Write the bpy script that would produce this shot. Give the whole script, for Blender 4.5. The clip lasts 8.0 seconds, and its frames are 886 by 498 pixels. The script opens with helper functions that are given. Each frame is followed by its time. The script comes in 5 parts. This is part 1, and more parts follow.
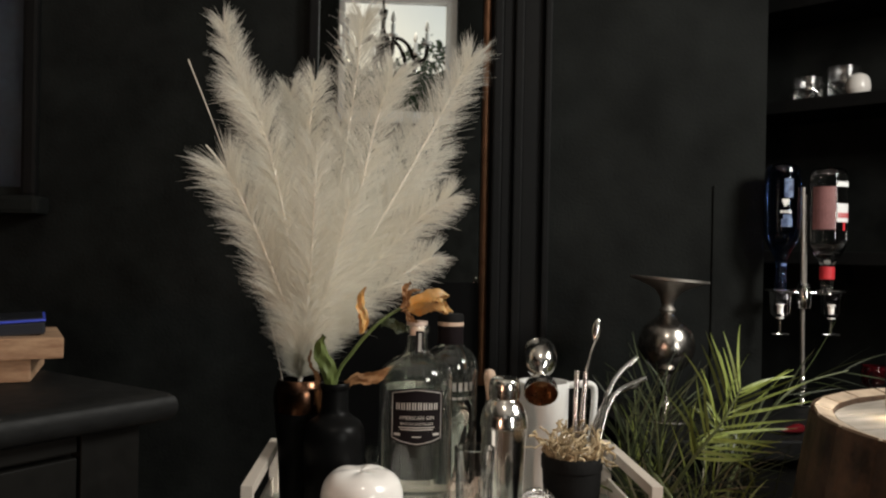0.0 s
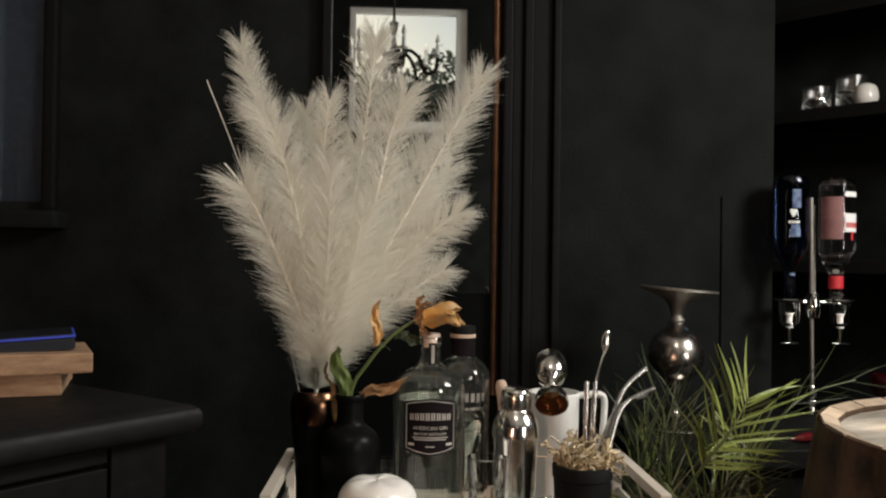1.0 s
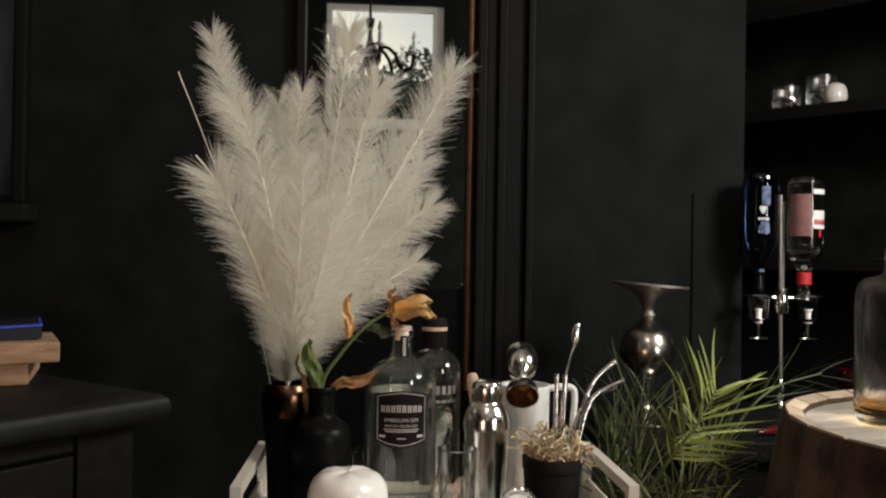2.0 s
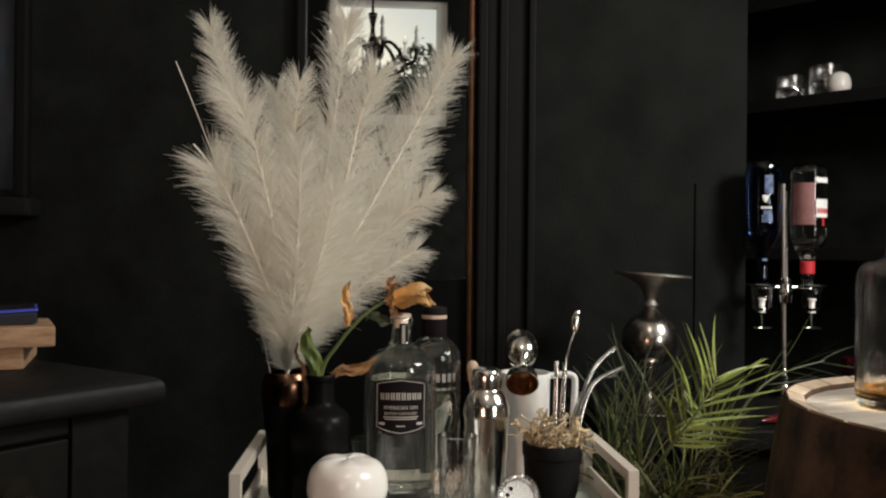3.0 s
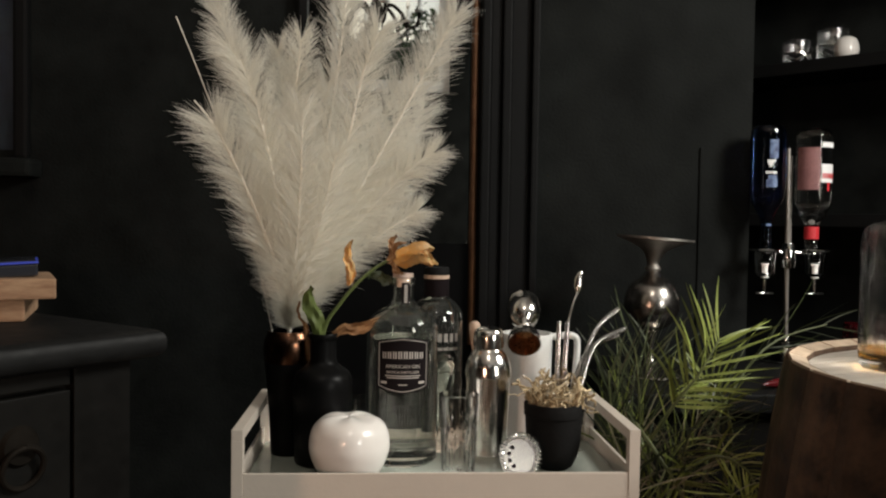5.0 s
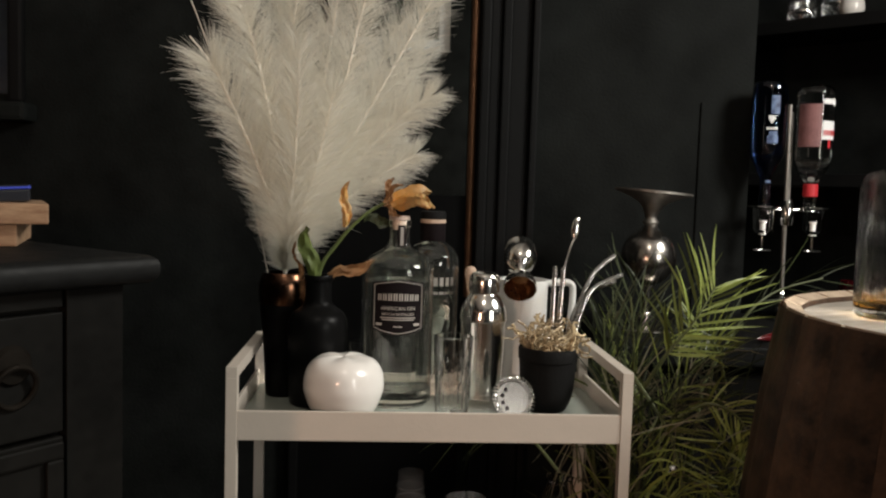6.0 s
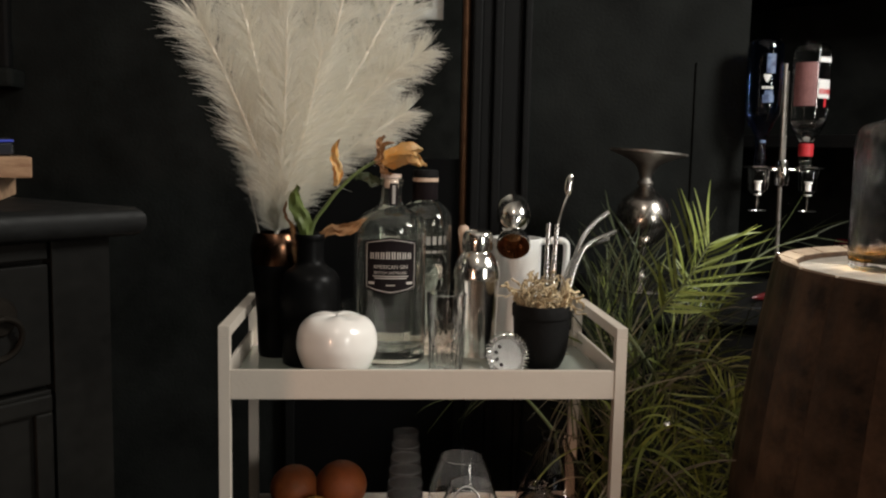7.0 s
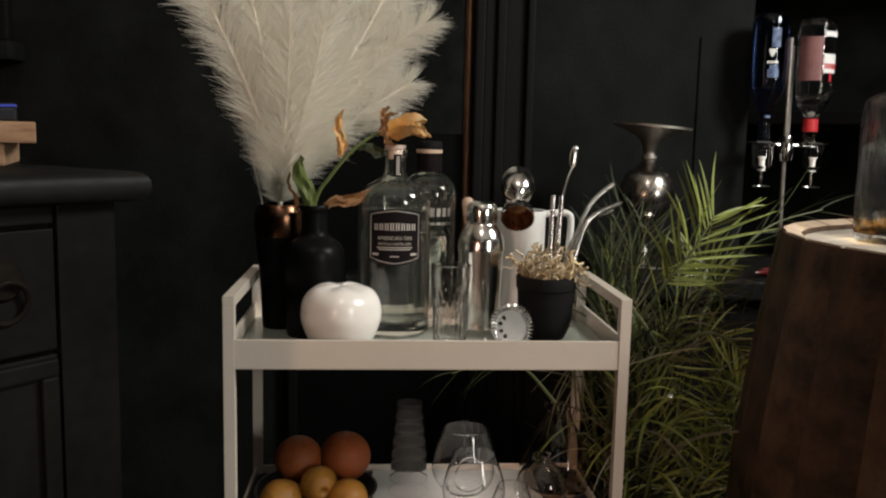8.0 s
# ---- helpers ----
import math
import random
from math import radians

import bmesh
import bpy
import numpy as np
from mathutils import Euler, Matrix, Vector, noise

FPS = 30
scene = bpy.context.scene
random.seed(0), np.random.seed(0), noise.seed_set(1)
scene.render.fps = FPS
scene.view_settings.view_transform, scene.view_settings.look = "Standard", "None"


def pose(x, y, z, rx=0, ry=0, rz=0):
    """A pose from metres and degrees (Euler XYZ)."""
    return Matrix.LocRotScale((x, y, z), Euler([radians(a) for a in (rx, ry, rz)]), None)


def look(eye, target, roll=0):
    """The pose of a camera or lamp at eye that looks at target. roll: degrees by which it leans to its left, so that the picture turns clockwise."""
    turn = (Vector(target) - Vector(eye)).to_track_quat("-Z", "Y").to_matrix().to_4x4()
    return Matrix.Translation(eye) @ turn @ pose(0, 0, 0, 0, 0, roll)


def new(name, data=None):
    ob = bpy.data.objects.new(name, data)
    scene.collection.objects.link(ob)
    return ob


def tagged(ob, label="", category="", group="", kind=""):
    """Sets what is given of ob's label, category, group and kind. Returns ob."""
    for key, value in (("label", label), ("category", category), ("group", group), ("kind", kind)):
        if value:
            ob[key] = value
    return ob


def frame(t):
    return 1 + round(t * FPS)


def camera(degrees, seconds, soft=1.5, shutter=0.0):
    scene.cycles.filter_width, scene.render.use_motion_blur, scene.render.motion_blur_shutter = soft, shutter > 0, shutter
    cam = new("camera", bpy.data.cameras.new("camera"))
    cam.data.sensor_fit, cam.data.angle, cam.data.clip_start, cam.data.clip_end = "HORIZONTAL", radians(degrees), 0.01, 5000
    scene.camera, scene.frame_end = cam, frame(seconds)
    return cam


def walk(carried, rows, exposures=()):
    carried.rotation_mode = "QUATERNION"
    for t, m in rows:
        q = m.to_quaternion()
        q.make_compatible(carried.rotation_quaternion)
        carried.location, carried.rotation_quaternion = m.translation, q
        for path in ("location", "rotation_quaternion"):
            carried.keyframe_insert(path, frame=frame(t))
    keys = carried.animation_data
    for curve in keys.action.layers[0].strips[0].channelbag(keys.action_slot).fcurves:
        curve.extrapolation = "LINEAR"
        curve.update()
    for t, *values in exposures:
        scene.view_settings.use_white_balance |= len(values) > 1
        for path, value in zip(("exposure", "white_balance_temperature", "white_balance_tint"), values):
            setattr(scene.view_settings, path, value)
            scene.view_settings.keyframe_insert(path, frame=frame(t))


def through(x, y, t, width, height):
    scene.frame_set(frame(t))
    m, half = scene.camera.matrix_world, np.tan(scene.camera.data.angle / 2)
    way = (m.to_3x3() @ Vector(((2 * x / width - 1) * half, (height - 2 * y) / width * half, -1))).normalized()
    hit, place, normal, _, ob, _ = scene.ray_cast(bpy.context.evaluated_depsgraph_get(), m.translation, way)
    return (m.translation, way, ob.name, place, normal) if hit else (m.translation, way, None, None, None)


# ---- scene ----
cam = camera(54.9, 8.0, soft=2.2)
PATH = [
    (0, (-0.0750, -0.0226, 1.1580), (0.0480, 1.9737, 1.1566), 1.10),
    (0.5, (-0.0780, -0.0367, 1.1605), (0.0220, 1.9606, 1.1592), 0.90),
    (1, (-0.0780, -0.0488, 1.1650), (0.0190, 1.9488, 1.1828), 0.80),
    (1.5, (-0.0740, -0.0596, 1.1587), (0.0620, 1.9360, 1.1763), 0.90),
    (1.7, (-0.0735, -0.0540, 1.1588), (0.0760, 1.9402, 1.1683), 1.05),
    (2.8, (-0.0630, -0.0564, 1.1538), (0.0810, 1.9385, 1.1894), 0.70),
    (3, (-0.0620, -0.0532, 1.1469), (0.0750, 1.9418, 1.1535), 0.60),
    (3.5, (-0.0640, -0.0502, 1.1460), (0.0680, 1.9451, 1.1436), 0.40),
    (4, (-0.0610, -0.0521, 1.1429), (0.0800, 1.9427, 1.1565), 0.10),
    (4.5, (-0.0620, -0.0509, 1.1380), (0.0670, 1.9443, 1.1096), 0.70),
    (4.7, (-0.0626, -0.0495, 1.1380), (0.0690, 1.9456, 1.0915), 0.80),
    (5.8, (-0.0610, -0.0435, 1.1140), (0.0768, 1.9478, 0.9865), 1.55),
    (6, (-0.0600, -0.0439, 1.1092), (0.0800, 1.9456, 0.9575), 1.80),
    (6.5, (-0.0620, -0.0405, 1.0983), (0.0650, 1.9456, 0.9015), 1.60),
    (7, (-0.0540, -0.0383, 1.0914), (0.0950, 1.9445, 0.8744), 1.20),
    (7.5, (-0.0540, -0.0401, 1.0883), (0.0870, 1.9411, 0.8583), 1.20),
    (8, (-0.0580, -0.0369, 1.0804), (0.0900, 1.9395, 0.8172), 1.30),
]
walk(cam, [(t, look(eye, target, roll)) for t, eye, target, roll in PATH])

# ---------------------------------------------------------------- world and lamps
world = bpy.data.worlds.new("dusk")
scene.world = world
world.use_nodes = True
_wn = world.node_tree.nodes
_sky = _wn.new("ShaderNodeTexSky")
_sky.sky_type = "NISHITA"
_sky.sun_disc = False
_sky.sun_elevation = radians(9)
_sky.sun_rotation = radians(200)
world.node_tree.links.new(_sky.outputs[0], _wn["Background"].inputs[0])
_wn["Background"].inputs[1].default_value = 0.12


def lamp(name, kind, where, power, colour, size=0.1, aim=None):
    data = bpy.data.lights.new(name, kind)
    data.energy, data.color = power, colour
    if kind == "POINT":
        data.shadow_soft_size = size
    elif kind == "AREA":
        data.shape, data.size, data.size_y = "RECTANGLE", *size
    ob = new(name, data)
    ob.matrix_world = look(where, aim) if aim else pose(*where)
    return ob


WARM, SOFT, KEY = (1.0, 0.58, 0.39), (1.0, 0.90, 0.77), (1.0, 0.975, 0.90)
# unseen fill light added well above the chandelier, whose own bulbs are unlit
lamp("high_fill_light", "POINT", (-0.10, -0.42, 2.66), 21.0, SOFT, 0.05)
lamp("floor_lamp_light", "POINT", (-0.80, -0.92, 1.10), 24.0, WARM, 0.05)
EY0, EY1, EZ0, EZ1 = -2.95, -1.95, 1.00, 2.15      # window in the east wall, daylight comes in by it
lamp("window_light", "AREA", (2.37, (EY0 + EY1) / 2, (EZ0 + EZ1) / 2), 62.0, KEY, (EY1 - EY0 - 0.12, EZ1 - EZ0 - 0.12), (0.0, (EY0 + EY1) / 2, (EZ0 + EZ1) / 2))


KEYPOS, PAIM = (1.55, 0.42, 2.08), (0.10, 1.10, 1.05)   # unseen high key light added at the right, and where it points
lamp("high_key_light", "AREA", KEYPOS, 38.0, KEY, (0.48, 0.48), PAIM)


# ---------------------------------------------------------------- materials
def principled(name, colour, rough=0.5, metal=0.0, spots=0.0, scale=20.0, bump=0.0, bump_scale=80.0,
               stretch=(1, 1, 1), dark=None, **more):
    m = bpy.data.materials.new(name)
    m.use_nodes = True
    n, l = m.node_tree.nodes, m.node_tree.links
    b = n["Principled BSDF"]
    b.inputs["Base Color"].default_value = (*colour, 1)
    b.inputs["Roughness"].default_value = rough
    b.inputs["Metallic"].default_value = metal
    for k, v in more.items():
        b.inputs[k.replace("_", " ")].default_value = v
    if not (spots or bump):
        return m
    tc, mp = n.new("ShaderNodeTexCoord"), n.new("ShaderNodeMapping")
    mp.inputs["Scale"].default_value = stretch
    l.new(tc.outputs["Object"], mp.inputs[0])
    if spots:
        a = n.new("ShaderNodeTexNoise")
        a.inputs["Scale"].default_value, a.inputs["Detail"].default_value = scale, 6
        c = n.new("ShaderNodeTexNoise")
        c.inputs["Scale"].default_value, c.inputs["Detail"].default_value = scale * 6.3, 3
        l.new(mp.outputs[0], a.inputs[0]), l.new(mp.outputs[0], c.inputs[0])
        add = n.new("ShaderNodeMath")
        add.operation = "MULTIPLY_ADD"
        add.inputs[1].default_value = 0.35
        l.new(c.outputs[0], add.inputs[0]), l.new(a.outputs[0], add.inputs[2])
        ramp = n.new("ShaderNodeValToRGB")
        ramp.color_ramp.elements[0].position, ramp.color_ramp.elements[1].position = 0.45, 0.9
        lo = dark or tuple(v * (1 - spots) for v in colour)
        ramp.color_ramp.elements[0].color, ramp.color_ramp.elements[1].color = (*lo, 1), (*colour, 1)
        l.new(add.outputs[0], ramp.inputs[0]), l.new(ramp.outputs[0], b.inputs["Base Color"])
        rr = n.new("ShaderNodeMapRange")
        rr.inputs[3].default_value, rr.inputs[4].default_value = max(0.02, rough * 0.8), min(1, rough * 1.25)
        l.new(c.outputs[0], rr.inputs[0]), l.new(rr.outputs[0], b.inputs["Roughness"])
    if bump:
        d = n.new("ShaderNodeTexNoise")
        d.inputs["Scale"].default_value, d.inputs["Detail"].default_value = bump_scale, 5
        l.new(mp.outputs[0], d.inputs[0])
        bp = n.new("ShaderNodeBump")
        bp.inputs["Strength"].default_value, bp.inputs["Distance"].default_value = bump, 0.003
        l.new(d.outputs[0], bp.inputs["Height"]), l.new(bp.outputs[0], b.inputs["Normal"])
    return m


def glass(name, colour=(1, 1, 1), rough=0.0, ior=1.45, bump=0.0, bump_scale=60, stretch=(1, 1, 1)):
    return principled(name, colour, rough, bump=bump, bump_scale=bump_scale, stretch=stretch,
                      Transmission_Weight=1.0, IOR=ior)


def random_tint(m, low, high):
    """Vary a material from piece to piece."""
    n, l = m.node_tree.nodes, m.node_tree.links
    b = n["Principled BSDF"]
    info, ramp = n.new("ShaderNodeObjectInfo"), n.new("ShaderNodeMapRange")
    ramp.inputs[3].default_value, ramp.inputs[4].default_value = low, high
    l.new(info.outputs["Random"], ramp.inputs[0])
    mix = n.new("ShaderNodeHueSaturation")
    if b.inputs["Base Color"].links:
        l.new(b.inputs["Base Color"].links[0].from_socket, mix.inputs["Color"])
    else:
        mix.inputs["Color"].default_value = b.inputs["Base Color"].default_value
    l.new(ramp.outputs[0], mix.inputs["Value"]), l.new(mix.outputs[0], b.inputs["Base Color"])
    return m


def leafy(name, colour, rough=0.45, through=0.35, spread=0.35):
    """Thin leaf or fibre: part of the light passes through, and each strip differs a little."""
    m = bpy.data.materials.new(name)
    m.use_nodes = True
    n, l = m.node_tree.nodes, m.node_tree.links
    b, out = n["Principled BSDF"], n["Material Output"]
    b.inputs["Roughness"].default_value = rough
    geo, ramp = n.new("ShaderNodeNewGeometry"), n.new("ShaderNodeMapRange")
    ramp.inputs[3].default_value, ramp.inputs[4].default_value = 1 - spread, 1 + spread * 0.6
    info, both, part_of = n.new("ShaderNodeObjectInfo"), n.new("ShaderNodeMath"), n.new("ShaderNodeMath")
    part_of.operation = "FRACT"
    l.new(geo.outputs["Random Per Island"], both.inputs[0]), l.new(info.outputs["Random"], both.inputs[1])
    l.new(both.outputs[0], part_of.inputs[0]), l.new(part_of.outputs[0], ramp.inputs[0])
    hsv = n.new("ShaderNodeHueSaturation")
    hsv.inputs["Color"].default_value = (*colour, 1)
    l.new(ramp.outputs[0], hsv.inputs["Value"])
    l.new(hsv.outputs[0], b.inputs["Base Color"])
    tr, mix = n.new("ShaderNodeBsdfTranslucent"), n.new("ShaderNodeMixShader")
    l.new(hsv.outputs[0], tr.inputs[0])
    mix.inputs[0].default_value = through
    l.new(b.outputs[0], mix.inputs[1]), l.new(tr.outputs[0], mix.inputs[2]), l.new(mix.outputs[0], out.inputs[0])
    return m


WALL = principled("charcoal wall paint", (0.0118, 0.0130, 0.0123), 0.7, spots=0.62, scale=7.5, bump=0.3, bump_scale=160, Specular_IOR_Level=0.06)
CEIL = principled("white ceiling paint", (0.52, 0.52, 0.50), 0.8, spots=0.06, scale=4, bump=0.05)
FLOOR = random_tint(principled("dark floor boards", (0.10, 0.065, 0.04), 0.4, spots=0.5, scale=8, stretch=(1, 8, 1), bump=0.15), 0.7, 1.2)
TRIM = principled("black satin trim", (0.0056, 0.0056, 0.0057), 0.6, spots=0.2, scale=12, Specular_IOR_Level=0.10)
SASH = principled("white window paint", (0.70, 0.71, 0.70), 0.4, spots=0.08, scale=15, bump=0.05)
COPPER = principled("aged copper", (0.42, 0.23, 0.14), 0.48, 1.0, spots=0.35, scale=30, bump=0.08)
MIRROR = principled("mirror silver", (0.86, 0.89, 0.88), 0.015, 1.0)
CART = principled("white powder-coated steel", (0.555, 0.490, 0.425), 0.42, spots=0.06, scale=25, bump=0.05, bump_scale=300)
CLEAR = glass("clear glass")
VOTIVE = glass("pressed votive glass", (1, 1, 1), 0.16, 1.5, bump=0.5, bump_scale=70)
BOTTLEGLASS = principled("pale green bottle glass", (0.865, 0.89, 0.855), 0.02, Transmission_Weight=0.996, IOR=1.48)
TRAYGLASS = principled("pale tray glass", (0.28, 0.30, 0.265), 0.06, spots=0.08, scale=9)
LIQUID = glass("clear spirit", (0.975, 0.975, 0.965), 0.0, 1.36)
AMBER = glass("amber spirit", (0.85, 0.42, 0.06), 0.0, 1.36)
RIPPLE = glass("rippled glass", (0.99, 0.99, 0.99), 0.05, 1.45, bump=0.7, bump_scale=55, stretch=(1, 1, 0.3))
BLUEGLASS = principled("blue bottle glass", (0.20, 0.28, 0.44), 0.04, Transmission_Weight=1.0, IOR=1.45)
SMOKE = principled("smoked glass", (0.74, 0.71, 0.68), 0.02, Transmission_Weight=1.0, IOR=1.45)
REDGLASS = principled("dark red glass", (0.05, 0.004, 0.006), 0.05, Transmission_Weight=0.5, IOR=1.45)
STEEL = principled("polished steel", (0.80, 0.77, 0.73), 0.16, 1.0, spots=0.08, scale=40)
COPPERWASH = principled("copper-washed steel", (0.52, 0.30, 0.17), 0.28, 1.0, spots=0.35, scale=50, dark=(0.16, 0.08, 0.04))
REFLECTBLACK = principled("flat black for dark reflection", (0.0040, 0.0040, 0.0041), 0.7, spots=0.3, scale=12, Specular_IOR_Level=0.04)
SATIN = principled("satin steel", (0.17, 0.16, 0.15), 0.22, 1.0, spots=0.1, scale=60)
BRUSHED = principled("brushed steel", (0.90, 0.88, 0.85), 0.17, 1.0, spots=0.1, scale=60)
CHROME = principled("chrome", (0.60, 0.59, 0.57), 0.12, 1.0)
MERCURY = principled("dark mercury glass", (0.55, 0.51, 0.47), 0.23, 1.0, spots=0.45, scale=28, bump=0.05)
PEWTER = principled("dull pewter", (0.36, 0.335, 0.305), 0.5, 1.0, spots=0.4, scale=25, bump=0.1)
CERAMIC = principled("white glazed ceramic", (0.76, 0.725, 0.69), 0.24, spots=0.05, scale=12, Coat_Weight=0.25, Coat_Roughness=0.08)
ENAMEL = principled("white enamel", (0.74, 0.73, 0.71), 0.3, spots=0.05, scale=14)
BLACKVASE = principled("black vase", (0.0050, 0.0049, 0.0050), 0.34, spots=0.3, scale=20, Specular_IOR_Level=0.07)
WARMSHEEN = principled("warm reflection on black vase", (0.28, 0.135, 0.075), 0.24, 1.0, spots=0.6, scale=18, dark=(0.03, 0.02, 0.016))
MATTEBLACK = principled("matte black clay", (0.0058, 0.0056, 0.0056), 0.75, Specular_IOR_Level=0.14, spots=0.3, scale=40, bump=0.15, bump_scale=200)
LABELDARK = principled("dark label paper", (0.009, 0.006, 0.007), 0.8, spots=0.2, scale=60, Specular_IOR_Level=0.1)
LABELPALE = principled("pale label print", (0.40, 0.37, 0.34), 0.5)
LABELWHITE = principled("white label paper", (0.80, 0.80, 0.80), 0.5, spots=0.04, scale=40)
LABELRED = principled("red label print", (0.55, 0.03, 0.04), 0.45)
DARKRED = principled("dark red lacquer", (0.085, 0.006, 0.008), 0.2)
LABELPINK = principled("faded red label seen through glass", (0.30, 0.14, 0.14), 0.5, spots=0.35, scale=50)
NECKGLINT = principled("silver-blue neck glint", (0.16, 0.24, 0.42), 0.4, spots=0.5, scale=70)
BLUEMOTTLE = principled("mottled blue print", (0.16, 0.24, 0.42), 0.45, spots=0.9, scale=95, dark=(0.012, 0.022, 0.075))
CORK = principled("pale cork", (0.55, 0.40, 0.30), 0.75, spots=0.3, scale=120, bump=0.2, bump_scale=200)
SALMON = principled("salmon paper seal", (0.52, 0.40, 0.34), 0.6, spots=0.1, scale=60)
PLUME = leafy("cream plume fibre", (0.90, 0.88, 0.81), 0.8, 0.62, 0.12)
RACHIS = leafy("pale plume stem", (0.95, 0.89, 0.78), 0.5, 0.1, 0.03)
GREEN = leafy("green palm leaflet", (0.250, 0.300, 0.074), 0.42, 0.25, 0.65)
# deep green, darkened further to carry the shade between inner and rear palm leaves
DEEPSHADEGREEN = leafy("deep green leaflet with inner shade", (0.048, 0.060, 0.026), 0.45, 0.2, 0.75)
DRYLEAF = leafy("dry palm leaflet", (0.24, 0.22, 0.15), 0.6, 0.25, 0.5)
STEMGREEN = principled("palm stem", (0.11, 0.13, 0.05), 0.5, spots=0.3, scale=30)
LILYGREEN = leafy("lily stem green", (0.10, 0.13, 0.035), 0.4, 0.15, 0.15)
PETAL = principled("wilting orange petal", (0.62, 0.27, 0.045), 0.55, spots=0.45, scale=40, dark=(0.40, 0.26, 0.12), bump=0.3, bump_scale=120, Subsurface_Weight=0.15)
DRYPETAL = principled("dry brown petal", (0.34, 0.17, 0.07), 0.65, spots=0.5, scale=50, bump=0.3, bump_scale=120)
TWIG = leafy("gilded dry twig", (0.50, 0.39, 0.24), 0.25, 0.05, 0.55)
DRESSER = principled("worn black dresser paint", (0.0068, 0.0064, 0.0056), 0.6, spots=0.62, scale=14, bump=0.12, bump_scale=90, Specular_IOR_Level=0.08)
DRESSERTOP = principled("black lacquered top", (0.0066, 0.0068, 0.0068), 0.55, spots=0.45, scale=11, bump=0.2, Specular_IOR_Level=0.15)
IRON = principled("dark iron pull", (0.022, 0.019, 0.016), 0.75, 1.0, spots=0.4, scale=60)
PINE = principled("raw pine", (0.30, 0.195, 0.115), 0.75, spots=0.75, scale=30, stretch=(1, 4, 5), dark=(0.15, 0.075, 0.038), bump=0.2, bump_scale=60)
OAKHEAD = random_tint(principled("pale oak barrel head", (0.37, 0.325, 0.275), 0.6, spots=0.55, scale=9, stretch=(1.2, 7, 1), bump=0.2), 0.85, 1.08)
OAKEND = random_tint(principled("cut oak stave end", (0.47, 0.36, 0.26), 0.6, spots=0.4, scale=40, bump=0.2), 0.8, 1.12)
OAKSTAVE = random_tint(principled("dark stained oak stave", (0.098, 0.056, 0.034), 0.65, spots=0.85, scale=16, stretch=(1.2, 1.2, 1.5), bump=0.6, bump_scale=50, Specular_IOR_Level=0.25), 0.7, 1.2)
BLUEEDGE = principled("blue plastic edge", (0.04, 0.065, 0.45), 0.3)
DEVICE = principled("dark glass face", (0.02, 0.022, 0.028), 0.12)
ORANGE = principled("orange peel", (0.31, 0.076, 0.014), 0.6, spots=0.4, scale=34, bump=0.35, bump_scale=320, Subsurface_Weight=0.1)
LEMON = principled("yellow apple skin", (0.40, 0.175, 0.022), 0.5, spots=0.45, scale=32, bump=0.35, bump_scale=300, Subsurface_Weight=0.1)
BOWL = principled("dark fruit bowl", (0.02, 0.019, 0.018), 0.5, spots=0.3, scale=20)
PLASTIC = principled("clear plastic cup", (0.85, 0.86, 0.86), 0.10, Alpha=0.012)
CUPRIM = principled("clear plastic rim", (0.85, 0.86, 0.86), 0.15, Alpha=0.07)
NAVY = principled("navy pane sheet", (0.030, 0.042, 0.062), 0.8, spots=0.3, scale=60, bump=0.2, bump_scale=400)
SOIL = principled("dark basket", (0.03, 0.022, 0.015), 0.8, spots=0.5, scale=40, bump=0.4)
HEDGE = leafy("hedge leaf", (0.05, 0.10, 0.03), 0.5, 0.25, 0.5)
UNLIT = principled("frosted unlit bulb", (0.7, 0.68, 0.64), 0.3)
EARTH = principled("garden ground", (0.06, 0.07, 0.03), 0.9, spots=0.5, scale=5)
BULB = bpy.data.materials.new("lit bulb")
BULB.use_nodes = True
BULB.node_tree.nodes["Principled BSDF"].inputs["Emission Color"].default_value = (1, 0.8, 0.55, 1)
BULB.node_tree.nodes["Principled BSDF"].inputs["Emission Strength"].default_value = 9


# ---------------------------------------------------------------- building helpers
def part(name, bm, material, parent=None, label="", smooth=False, shadow=True):
    """Link a bmesh as one mesh object, under a thing or a part."""
    me = bpy.data.meshes.new(name)
    bm.normal_update()
    bm.to_mesh(me)
    bm.free()
    me.materials.append(material)
    if smooth:
        me.shade_smooth()
        me.set_sharp_from_angle(angle=radians(38))
    ob = new(name, me)
    ob.parent = parent
    if label:
        ob["label"] = label
    ob.visible_shadow = shadow
    return ob


def thing(name, where, label, category, group="", turn=(0, 0, 0)):
    ob = new(name)
    ob.empty_display_size = 0.05
    ob.matrix_world = pose(*where, *turn)
    return tagged(ob, label, category, group)


def box(bm, x0, x1, y0, y1, z0, z1, bevel=0.0):
    got = bmesh.ops.create_cube(bm, size=1)
    vs = got["verts"]
    for v in vs:
        v.co = Vector((x0 + (v.co.x + 0.5) * (x1 - x0), y0 + (v.co.y + 0.5) * (y1 - y0), z0 + (v.co.z + 0.5) * (z1 - z0)))
    if bevel:
        bmesh.ops.bevel(bm, geom=list({e for v in vs for e in v.link_edges}), offset=bevel, segments=2, affect="EDGES", profile=0.6)
    return bm


